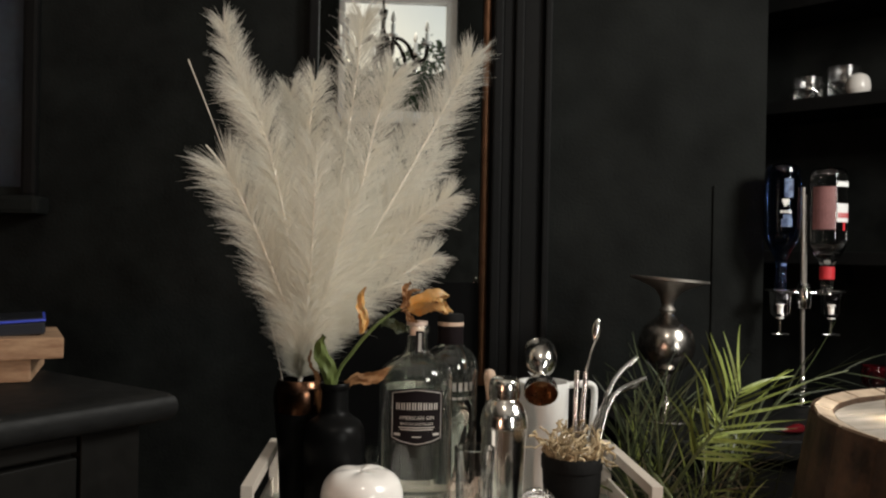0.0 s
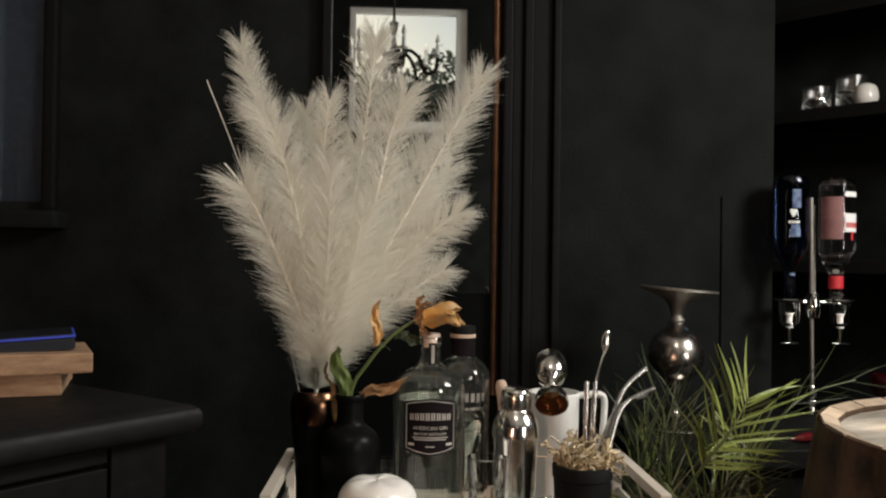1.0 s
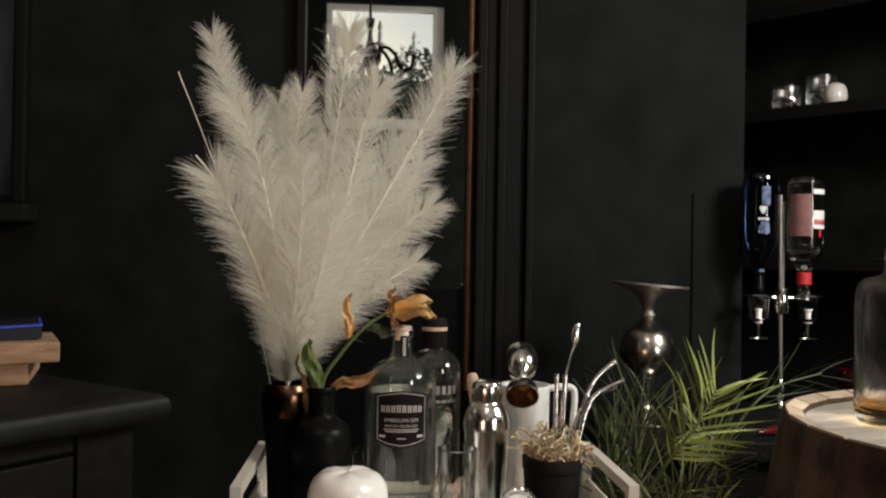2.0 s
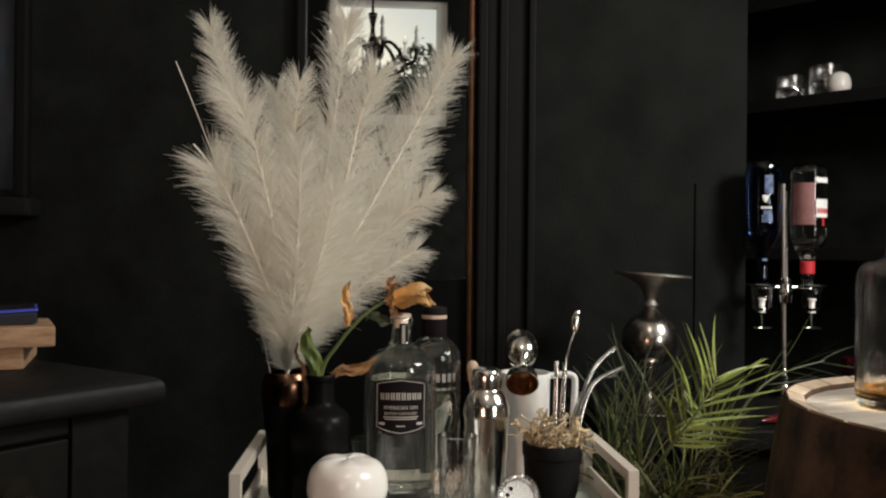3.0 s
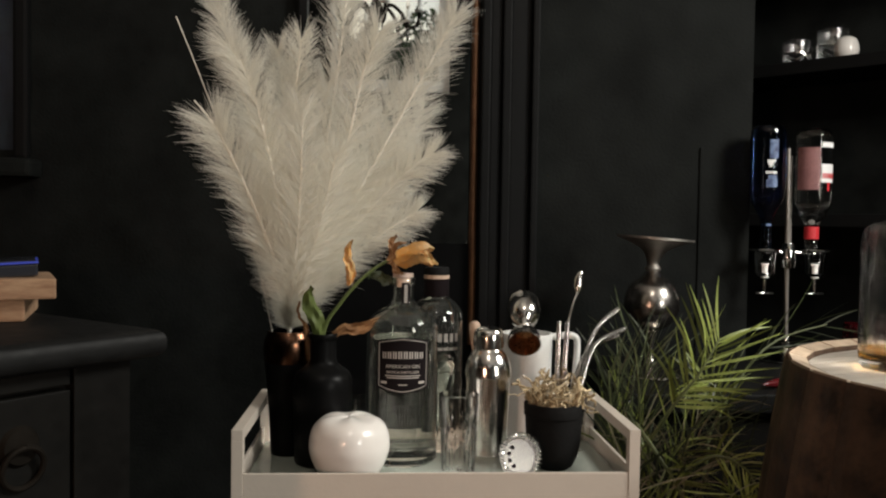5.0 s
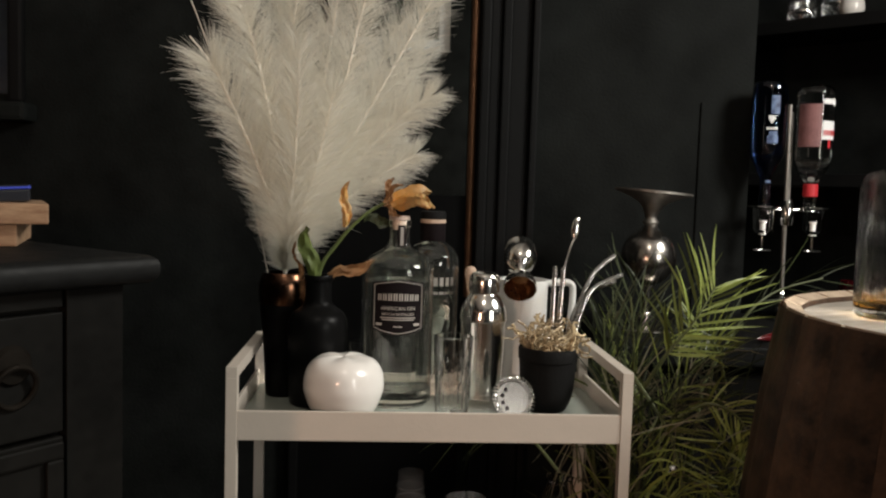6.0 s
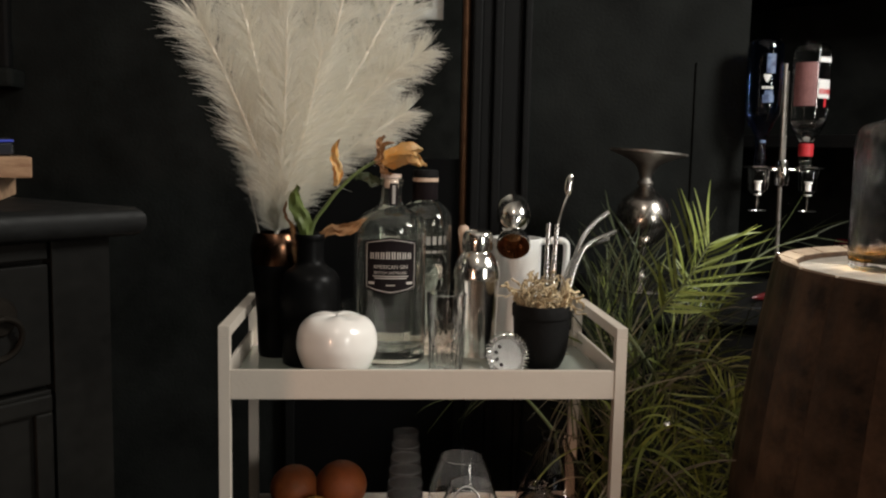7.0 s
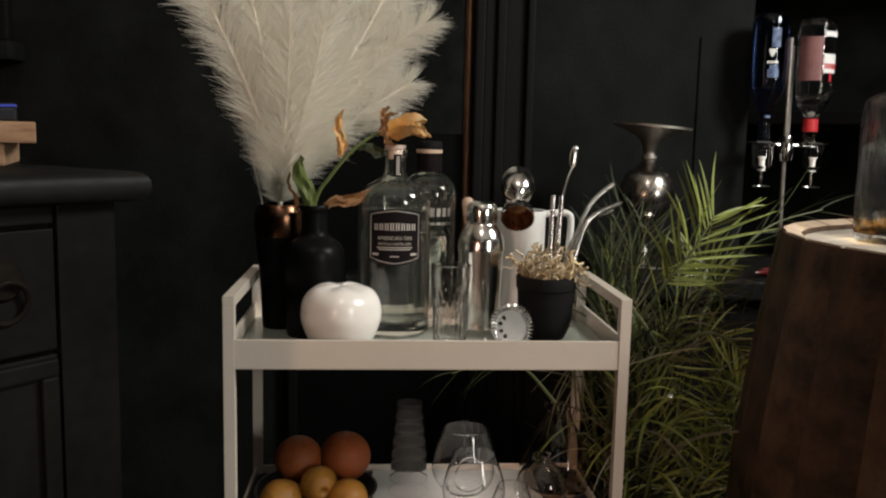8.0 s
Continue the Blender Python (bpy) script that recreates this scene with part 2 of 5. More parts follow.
def lathe(bm, profile, seg=40, at=(0, 0, 0), wobble=None):
    """Turn a profile of (radius, height) round the upright axis."""
    rings = []
    for k, (r, z) in enumerate(profile):
        if r < 1e-6:
            rings.append([bm.verts.new((at[0], at[1], at[2] + z))])
            continue
        ring = []
        for i in range(seg):
            a = 2 * math.pi * i / seg
            rr = r * (wobble(a, z) if wobble else 1)
            ring.append(bm.verts.new((at[0] + rr * math.cos(a), at[1] + rr * math.sin(a), at[2] + z)))
        rings.append(ring)
    for a, b in zip(rings, rings[1:]):
        if len(a) == 1 and len(b) == 1:
            continue
        for i in range(seg):
            j = (i + 1) % seg
            if len(a) == 1:
                bm.faces.new((a[0], b[j], b[i]))
            elif len(b) == 1:
                bm.faces.new((a[i], a[j], b[0]))
            else:
                bm.faces.new((a[i], a[j], b[j], b[i]))
    return bm


def rounded(points, steps=4):
    """A smoother profile through the given points (Catmull-Rom)."""
    out = []
    p = [points[0]] + list(points) + [points[-1]]
    for a, b, c, d in zip(p, p[1:], p[2:], p[3:]):
        for s in range(steps):
            t = s / steps
            out.append(tuple(0.5 * (2 * b[i] + (c[i] - a[i]) * t + (2 * a[i] - 5 * b[i] + 4 * c[i] - d[i]) * t * t
                                    + (3 * b[i] - a[i] - 3 * c[i] + d[i]) * t ** 3) for i in range(len(b))))
    out.append(tuple(points[-1]))
    return [(max(0, q[0]), *q[1:]) for q in out] if len(points[0]) == 2 else out


def tube(bm, pts, radius, seg=8, cap=True):
    """A round bar along points; radius is a number or one per point."""
    pts = [Vector(p) for p in pts]
    rs = radius if isinstance(radius, (list, tuple)) else [radius] * len(pts)
    side, rings = None, []
    for i, p in enumerate(pts):
        d = (pts[min(i + 1, len(pts) - 1)] - pts[max(i - 1, 0)]).normalized()
        if side is None:
            side = d.orthogonal().normalized()
        side = (side - d * side.dot(d)).normalized()
        up = d.cross(side)
        rings.append([bm.verts.new(p + (side * math.cos(2 * math.pi * k / seg) + up * math.sin(2 * math.pi * k / seg)) * rs[i]) for k in range(seg)])
    for a, b in zip(rings, rings[1:]):
        for k in range(seg):
            bm.faces.new((a[k], a[(k + 1) % seg], b[(k + 1) % seg], b[k]))
    if cap:
        bm.faces.new(rings[0][::-1]), bm.faces.new(rings[-1])
    return bm


def ribbon(bm, pts, widths, across):
    """A thin leaf along points, its width laid along the direction across."""
    pts = [Vector(p) for p in pts]
    rows = []
    for i, (p, w) in enumerate(zip(pts, widths)):
        rows.append((bm.verts.new(p - across * w * 0.5), bm.verts.new(p + across * w * 0.5)))
    for a, b in zip(rows, rows[1:]):
        bm.faces.new((a[0], a[1], b[1], b[0]))


def shell(outer, thick, floor=0.006):
    """Profile of a vessel with walls: the outer profile up, then the inner one down to its floor."""
    inner = [(max(r - thick, 0.0005), z) for r, z in outer if z > floor][::-1]
    return [(0, outer[0][1])] + list(outer) + inner + [(0, floor)]


def wrap_label(bm, radius, a0, a1, z0, z1, cz=0.0, steps=14, lift=0.0):
    """A label bent round an upright bottle, between two angles, with thickness."""
    for s in range(steps):
        t0, t1 = a0 + (a1 - a0) * s / steps, a0 + (a1 - a0) * (s + 1) / steps
        r = radius + lift
        vs = [bm.verts.new((r * math.cos(t), r * math.sin(t), z)) for t, z in ((t0, z0), (t1, z0), (t1, z1), (t0, z1))]
        bm.faces.new(vs)
    bmesh.ops.remove_doubles(bm, verts=bm.verts, dist=1e-5)
    return bm


def lettering(name, words, size, material, parent, where, turn=(90, 0, 0), radius=0.0, stretch=1.0):
    """Raised letters in the built-in font, bent round a bottle of that radius when one is given."""
    cu = bpy.data.curves.new(name, "FONT")
    cu.body, cu.size, cu.align_x, cu.extrude = words, size, "CENTER", 0.00012
    cu.resolution_u = 3
    tmp = bpy.data.objects.new(name, cu)
    scene.collection.objects.link(tmp)
    me = bpy.data.meshes.new_from_object(tmp.evaluated_get(bpy.context.evaluated_depsgraph_get()))
    bpy.data.objects.remove(tmp)
    bpy.data.curves.remove(cu)
    for v in me.vertices:
        x, y, z = v.co.x * stretch, v.co.y, v.co.z
        if radius:
            a = -math.pi / 2 + x / radius
            v.co = ((radius + z) * math.cos(a), (radius + z) * math.sin(a), y)
        else:
            v.co = (x, y, z)
    me.materials.clear()
    me.materials.append(material)
    ob = new(name, me)
    ob.parent = parent
    ob.matrix_local = pose(*where) if radius else pose(*where, *turn)
    return ob


def structure(name, bm, material, label):
    return tagged(part(name, bm, material), label, "", "", "structure")


# ---------------------------------------------------------------- the room
NY, H = 1.85, 3.35            # face of the far wall, ceiling height

bm = bmesh.new()
box(bm, -2.4, 2.5, -3.5, 3.2, -0.06, -0.022)
floor = structure("floor", bm, FLOOR, "dark wooden board floor")
bm = bmesh.new()
box(bm, -2.4, 2.5, -3.5, 3.2, H, H + 0.1)
structure("ceiling", bm, CEIL, "plain white painted ceiling")

# far wall, with a window opening at its left end
WX0, WX1, WZ0, WZ1 = -1.75, -0.848, 1.272, 2.75
bm = bmesh.new()
box(bm, -2.4, WX0, NY, NY + 0.14, 0, H)
box(bm, WX1, 0.764, NY, NY + 0.14, 0, H)
box(bm, WX0, WX1, NY, NY + 0.14, 0, WZ0)
box(bm, WX0, WX1, NY, NY + 0.14, WZ1, H)
box(bm, 0.624, 0.764, NY + 0.14, 3.1, 0, H)
structure("wall_north", bm, WALL, "charcoal painted plaster wall")
bm = bmesh.new()
box(bm, -2.5, -2.4, -3.5, 3.2, 0, H)
structure("wall_west", bm, WALL, "charcoal painted plaster wall")
bm = bmesh.new()
box(bm, 2.4, 2.5, -3.5, EY0, 0, H)
box(bm, 2.4, 2.5, EY1, 3.2, 0, H)
box(bm, 2.4, 2.5, EY0, EY1, 0, EZ0)
box(bm, 2.4, 2.5, EY0, EY1, EZ1, H)
structure("wall_east", bm, WALL, "charcoal painted plaster wall")
# slanting wall of the alcove
bm = bmesh.new()
box(bm, -0.75, 1.9, 0.0, 0.1, 0, H)
slant = structure("wall_northeast", bm, WALL, "charcoal painted slanting alcove wall")
slant.matrix_world = pose(1.20, 2.50, 0, 0, 0, -49)

# wall behind, with a tall window seen in the mirror
SX0, SX1, SZ0, SZ1, SY = -0.53, 0.44, 2.18, 3.22, -3.3
bm = bmesh.new()
box(bm, -2.4, SX0, SY - 0.14, SY, 0, H)
box(bm, SX1, 2.4, SY - 0.14, SY, 0, H)
box(bm, SX0, SX1, SY - 0.14, SY, 0, SZ0)
box(bm, SX0, SX1, SY - 0.14, SY, SZ1, H)
structure("wall_south", bm, WALL, "charcoal painted plaster wall")

window = tagged(new("window_1"), "white framed window showing pale evening sky", "window", "", "structure")
window.matrix_world = pose(0, SY - 0.06, 0)
bm = bmesh.new()
for x0, x1, z0, z1 in ((SX0, SX0 + 0.05, SZ0, SZ1), (SX1 - 0.09, SX1, SZ0, SZ1), (SX0 + 0.05, SX1 - 0.09, SZ0, SZ0 + 0.1), (SX0 + 0.05, SX1 - 0.09, SZ1 - 0.05, SZ1)):
    box(bm, x0, x1, -0.03, 0.03, z0, z1, 0.006)
part("window_frame", bm, SASH, window)
bm = bmesh.new()
box(bm, SX0 + 0.05, SX1 - 0.09, -0.004, 0.004, SZ0 + 0.1, SZ1 - 0.05)
part("pane", bm, CLEAR, window, shadow=False)

# window in the east wall
window = tagged(new("window_3"), "white framed window letting in pale daylight", "window", "", "structure")
window.matrix_world = pose(2.45, 0, 0)
bm = bmesh.new()
for y0, y1, z0, z1 in ((EY0, EY0 + 0.05, EZ0, EZ1), (EY1 - 0.05, EY1, EZ0, EZ1), (EY0 + 0.05, EY1 - 0.05, EZ0, EZ0 + 0.05), (EY0 + 0.05, EY1 - 0.05, EZ1 - 0.05, EZ1)):
    box(bm, -0.03, 0.03, y0, y1, z0, z1, 0.006)
part("window_frame", bm, SASH, window)
bm = bmesh.new()
box(bm, -0.004, 0.004, EY0 + 0.05, EY1 - 0.05, EZ0 + 0.05, EZ1 - 0.05)
part("pane", bm, CLEAR, window, shadow=False)

# dark window on the far wall, a navy sheet added to give its glass a bluish tone
window = tagged(new("window_2"), "black framed window with an added navy sheet behind its panes", "window", "", "structure")
window.matrix_world = pose(0, NY, 0)
bm = bmesh.new()
box(bm, WX1 - 0.010, WX1 + 0.022, -0.024, -0.001, WZ0 - 0.02, WZ1 + 0.05, 0.008)
box(bm, WX0 - 0.022, WX0 + 0.010, -0.024, -0.001, WZ0 - 0.02, WZ1 + 0.05, 0.008)
box(bm, WX0 + 0.010, WX1 - 0.010, -0.024, -0.001, WZ1 - 0.03, WZ1 + 0.05, 0.008)
part("window_frame", bm, TRIM, window)
bm = bmesh.new()
box(bm, WX0 - 0.05, WX1 + 0.045, -0.07, 0.0, WZ0 - 0.06, WZ0 - 0.02, 0.01)
part("window_sill", bm, WALL, window)
bm = bmesh.new()
box(bm, WX0 + 0.002, WX1 - 0.002, 0.010, 0.014, WZ0, WZ1)
part("pane", bm, CLEAR, window, shadow=False)
bm = bmesh.new()
xs = [WX0 + 0.004 + (WX1 - WX0 - 0.008) * i / 24 for i in range(25)]
lo = [bm.verts.new((x, 0.030 + 0.006 * math.sin(i * 1.9), WZ0)) for i, x in enumerate(xs)]
hi = [bm.verts.new((x, 0.030 + 0.004 * math.sin(i * 1.9), WZ1)) for i, x in enumerate(xs)]
for i in range(24):
    bm.faces.new((lo[i], lo[i + 1], hi[i + 1], hi[i]))
bmesh.ops.solidify(bm, geom=bm.faces[:], thickness=0.003)
part("pane_sheet", bm, NAVY, window, "added navy sheet that tints the panes")

# stepped black casing beside the mirror
bm = bmesh.new()
for x0, x1, d in ((0.140, 0.160, 0.050), (0.160, 0.186, 0.036), (0.186, 0.206, 0.046), (0.206, 0.252, 0.026), (0.252, 0.268, 0.040)):
    box(bm, x0, x1, NY - d, NY, 0.0, 2.75, 0.004)
structure("trim", bm, TRIM, "black gloss stepped door casing")
# upright batten on the wall
bm = bmesh.new()
box(bm, 0.644, 0.652, NY - 0.005, NY, 0.0, 1.31, 0.002)
structure("trim_batten", bm, WALL, "thin black upright wall batten")

# mirror with a slim frame and a copper bead
mirror = thing("mirror", (0, NY, 0), "tall wall mirror in slim black frame", "mirror")
bm = bmesh.new()
box(bm, -0.238, 0.118, -0.012, -0.006, 1.085, 2.40)
part("mirror_glass", bm, MIRROR, mirror)
bm = bmesh.new()
box(bm, -0.258, -0.238, -0.026, -0.001, 0.005, 2.42, 0.003)
box(bm, -0.238, 0.118, -0.026, -0.001, 2.40, 2.42, 0.003)
part("frame", bm, TRIM, mirror)
# black sheet in place of the mirror's lower part, which reflects the dark room
bm = bmesh.new()
box(bm, -0.238, 0.118, -0.014, -0.001, 0.005, 1.085, 0.001)
part("dark_reflection", bm, REFLECTBLACK, mirror, "flat black sheet standing for the mirror's dark lower reflection")
bm = bmesh.new()
tube(bm, [(0.129, NY - 0.0095, 0.86), (0.129, NY - 0.0095, 2.75)], 0.009, 12)
structure("trim_bead", bm, COPPER, "aged copper upright bead")

# garden outside the window behind
bm = bmesh.new()
box(bm, -60, 60, -90, -3.6, -0.4, -0.3)
structure("ground", bm, EARTH, "dark garden lawn")
rng = random.Random(5)
bm = bmesh.new()
for i in range(9000):
    x, y = rng.uniform(-3.2, 3.2), rng.uniform(-5.6, -4.9)
    z = rng.uniform(2.2, 3.16 + 0.14 * math.sin(x * 3.1) + 0.08 * math.sin(x * 7.7))
    d = Vector((rng.uniform(-1, 1), rng.uniform(-1, 1), rng.uniform(-0.6, 1))).normalized()
    s = rng.uniform(0.05, 0.10)
    ribbon(bm, [Vector((x, y, z)), Vector((x, y, z)) + d * s * 0.5, Vector((x, y, z)) + d * s], (0.01, s * 0.5, 0.004), d.orthogonal().normalized())
box(bm, -3.2, 3.2, -5.6, -5.2, -0.3, 2.98)
tagged(part("hedge", bm, HEDGE), "dark green garden hedge", "hedge", "", "stuff")

# chandelier behind the camera, seen in the mirror
ch = thing("chandelier", (-0.13, -0.42, 2.02), "dark iron chandelier with curled arms and glass drops", "chandelier")
bm = bmesh.new()
lathe(bm, rounded([(0.004, H - 2.02), (0.006, 0.32), (0.022, 0.28), (0.010, 0.20), (0.030, 0.10), (0.012, 0.02), (0.0, 0.0)]), 20)
part("stem", bm, IRON, ch, smooth=True)
for k in range(6):
    a = math.pi / 3 * k + 0.3
    c, s = math.cos(a), math.sin(a)
    bm = bmesh.new()
    tube(bm, rounded([(0.01 * c, 0.01 * s, 0.08), (0.07 * c, 0.07 * s, 0.14), (0.13 * c, 0.13 * s, 0.10), (0.16 * c, 0.16 * s, 0.03), (0.21 * c, 0.21 * s, 0.04), (0.22 * c, 0.22 * s, 0.10)], 5), 0.009, 8)
    arm = part("arm", bm, IRON, ch, smooth=True)
    bm = bmesh.new()
    lathe(bm, [(0, 0.10), (0.022, 0.105), (0.024, 0.112), (0.010, 0.115), (0.010, 0.16), (0, 0.16)], 16, (0.22 * c, 0.22 * s, 0))
    part("candle_cup", bm, SASH, ch, smooth=True)
    bm = bmesh.new()
    lathe(bm, rounded([(0, 0.16), (0.011, 0.175), (0.008, 0.20), (0, 0.22)]), 14, (0.22 * c, 0.22 * s, 0))
    part("bulb", bm, UNLIT, ch, "frosted candle bulb", smooth=True)
    bm = bmesh.new()
    lathe(bm, [(0, -0.03), (0.008, -0.015), (0.003, 0.018), (0, 0.022)], 8, (0.165 * c, 0.165 * s, 0))
    part("glass_drop", bm, CLEAR, ch)

# a dish added to hold the unseen high key light, and the floor lamp
pl = thing("key_light_dish", (0, 0, 0), "wide metal dish on a rod, added round the unseen key light", "pendant lamp")
bm = bmesh.new()
lathe(bm, [(0.02, 0.10), (0.10, 0.095), (0.27, 0.055), (0.37, 0.004), (0.375, -0.004), (0.365, 0.002), (0.26, 0.048), (0.09, 0.085), (0, 0.09)], 40)
bmesh.ops.transform(bm, matrix=look(KEYPOS, PAIM), verts=bm.verts)
part("shade", bm, BRUSHED, pl, smooth=True)
bm = bmesh.new()
knob = look(KEYPOS, PAIM) @ Vector((0, 0, 0.10))
tube(bm, [knob, (knob.x, knob.y, H)], 0.006, 8)
part("rod", bm, CHROME, pl, smooth=True)
fl = thing("floor_lamp", (-0.80, -0.92, 0), "slim black floor lamp with a bare bulb", "floor lamp")
bm = bmesh.new()
lathe(bm, rounded([(0, 0), (0.12, 0.0), (0.125, 0.01), (0.02, 0.03), (0.012, 0.06), (0.012, 1.00), (0.02, 1.02), (0.018, 1.04), (0, 1.04)], 2), 28)
part("stand", bm, IRON, fl, smooth=True)
bm = bmesh.new()
lathe(bm, rounded([(0, 1.04), (0.018, 1.045), (0.035, 1.085), (0.030, 1.12), (0, 1.14)], 4), 20)
part("bulb", bm, BULB, fl, "glowing round bulb", smooth=True, shadow=False)


# ---------------------------------------------------------------- bar cart
X, FY, BY, TRAY, LOW = 0.23, 0.900, 1.130, 0.830, 0.606   # half width, front, back, tray floor, lower shelf
cart = thing("bar_cart", (0, 0, 0), "white metal two-tier bar cart with glass tray", "bar cart")
P = 0.0125
for sx in (-1, 1):
    for y in (FY, BY - P):
        bm = bmesh.new()
        x0 = -X if sx < 0 else X - P
        box(bm, x0, x0 + P, y, y + P, 0.0, 0.8875, 0.0004)
        part("post", bm, CART, cart)
    bm = bmesh.new()
    x0 = -X if sx < 0 else X - P
    box(bm, x0, x0 + P, FY, BY, 0.8875, 0.9, 0.0004)
    part("handle", bm, CART, cart)
for z, h, nm in ((TRAY - 0.013, 0.034, "tray_rail"), (LOW - 0.012, 0.022, "shelf_rail")):
    for y0, y1 in ((FY + 0.001, FY + 0.005), (BY - 0.006, BY - 0.002)):
        bm = bmesh.new()
        box(bm, -X + P, X - P, y0, y1, z, z + h, 0.001)
        part(nm, bm, CART, cart)
    for x0 in (-X + 0.002, X - 0.006):
        bm = bmesh.new()
        box(bm, x0, x0 + 0.004, FY + P, BY - P, z, z + h, 0.001)
        part(nm, bm, CART, cart)
bm = bmesh.new()
box(bm, -X + 0.007, X - 0.007, FY + 0.006, BY - 0.007, TRAY - 0.006, TRAY, 0.001)
part("tray_glass", bm, TRAYGLASS, cart, "pale glass tray plate")
bm = bmesh.new()
box(bm, -X + 0.007, X - 0.007, FY + 0.006, BY - 0.007, LOW - 0.008, LOW, 0.001)
part("shelf", bm, DEVICE, cart, "dark glass shelf plate")
sheet = thing("white_board", (0.047, 1.020, LOW + 0.0005), "plain white serving board on the lower shelf", "serving board")
bm = bmesh.new()
box(bm, -0.111, 0.111, -0.095, 0.098, 0.0, 0.0045, 0.001)
part("board", bm, ENAMEL, sheet)


# ---------------------------------------------------------------- things on the tray
def vessel(name, profile, thick, material, parent, seg=40, floor=0.006, label="", wobble=None):
    bm = bmesh.new()
    lathe(bm, shell(profile, thick, floor), seg, wobble=wobble)
    return part(name, bm, material, parent, label, smooth=True, shadow=False)


def gin_bottle():
    b = thing("gin_bottle", (-0.040, 1.034, TRAY + 0.0005), "clear glass gin bottle with dark shield label", "bottle")
    R = 0.0455
    out = [(0.042, 0), (R, 0.004), (R, 0.02), (R, 0.14)] + rounded([(R, 0.160), (0.0452, 0.169), (0.0432, 0.1768), (0.0385, 0.1838), (0.0305, 0.1895), (0.0220, 0.1938), (0.0162, 0.1985), (0.0138, 0.205), (0.0135, 0.210), (0.0135, 0.222), (0.0152, 0.2235), (0.0152, 0.231), (0.0130, 0.2315)], 3)
    vessel("glass", out, 0.0032, BOTTLEGLASS, b, 48, 0.012)
    bm = bmesh.new()
    lathe(bm, [(0, 0.0125), (R - 0.0037, 0.0125), (R - 0.0037, 0.156), (0, 0.156)], 48)
    part("spirit", bm, LIQUID, b, smooth=True, shadow=False)
    bm = bmesh.new()
    lathe(bm, [(0, 0.220), (0.0085, 0.220), (0.0090, 0.2315), (0.0130, 0.2325), (0.0128, 0.2370), (0, 0.2375)], 24)
    part("stopper", bm, SALMON, b, "salmon paper seal over the stopper", smooth=True)
    # ridges moulded into the lower front
    bm = bmesh.new()
    for k in range(-5, 6):
        a = -math.pi / 2 + k * 0.075
        tube(bm, [((R + 0.0002) * math.cos(a), (R + 0.0002) * math.sin(a), 0.034), ((R + 0.0002) * math.cos(a), (R + 0.0002) * math.sin(a), 0.078)], 0.0007, 5)
    part("moulded_ribs", bm, CLEAR, b, smooth=True, shadow=False)
    # shield label: a band that dips to a point below
    bm = bmesh.new()
    half, steps, rad = 0.0340, 24, R + 0.0004
    lo, hi = [], []
    for i in range(steps + 1):
        s = -1 + 2 * i / steps
        a = -math.pi / 2 + s * half / R
        zt = 0.151 + 0.0055 * (1 - abs(s)) ** 0.7
        zb = 0.093 - 0.0062 * max(0.0, 1 - abs(s) * 1.15) ** 0.6
        for lst, r, z in ((lo, rad, zb), (hi, rad, zt)):
            lst.append(bm.verts.new((r * math.cos(a), r * math.sin(a), z)))
    for i in range(steps):
        bm.faces.new((lo[i], lo[i + 1], hi[i + 1], hi[i]))
    label = part("label", bm, LABELDARK, b, "dark brown shield-shaped paper label", smooth=True)
    label.location.z = 0.005
    # white keyline round it
    bm = bmesh.new()
    line = []
    for s in [k / 12 for k in range(-12, 13)]:
        a = -math.pi / 2 + s * (half - 0.003) / R
        line.append((a, 0.1485 + 0.0055 * (1 - abs(s)) ** 0.7))
    for s in [k / 12 for k in range(12, -13, -1)]:
        a = -math.pi / 2 + s * (half - 0.003) / R
        line.append((a, 0.0955 - 0.0062 * max(0.0, 1 - abs(s) * 1.15) ** 0.6))
    line.append(line[0])
    tube(bm, [((R + 0.0006) * math.cos(a), (R + 0.0006) * math.sin(a), z) for a, z in line], 0.00045, 5)
    part("keyline", bm, LABELPALE, label)
    # the maker's word as plain upright shapes, tallest in the middle
    for k in range(8):
        bm = bmesh.new()
        a = -math.pi / 2 + (k - 3.5) * 0.0066 / R
        h = 0.0092 - abs(k - 3.5) * 0.0004
        for da in (-0.032, 0.032):
            wrap_label(bm, R, a + da - 0.019, a + da + 0.019, 0.1300, 0.1300 + h, steps=1, lift=0.0008)
        part("print_shape", bm, LABELPALE, label)
    lettering("print", "AMERICAN GIN", 0.0062, LABELPALE, label, (0, 0, 0.1185), radius=R + 0.0007)
    lettering("print", "BATCH DISTILLED", 0.0044, LABELPALE, label, (0, 0, 0.1120), radius=R + 0.0007, stretch=1.15)
    bm = bmesh.new()
    for z, w in ((0.1085, 0.044), (0.1060, 0.040), (0.0975, 0.011)):
        wrap_label(bm, R, -math.pi / 2 - w / 2 / R, -math.pi / 2 + w / 2 / R, z, z + 0.0012, steps=8, lift=0.0007)
    for s in (-1, 1):
        a = -math.pi / 2 + s * 0.024 / R
        wrap_label(bm, R, a - 0.09, a + 0.09, 0.0990, 0.1020, steps=2, lift=0.0007)
    part("print_block", bm, LABELPALE, label)
    bm = bmesh.new()
    wrap_label(bm, 0.0148, -math.pi / 2 - 0.15, -math.pi / 2 + 0.52, 0.199, 0.226, steps=6, lift=0.0012)
    neck = part("neck_label", bm, LABELDARK, b, "narrow dark neck label")
    bm = bmesh.new()
    for k in range(8):
        z = 0.201 + k * 0.0029
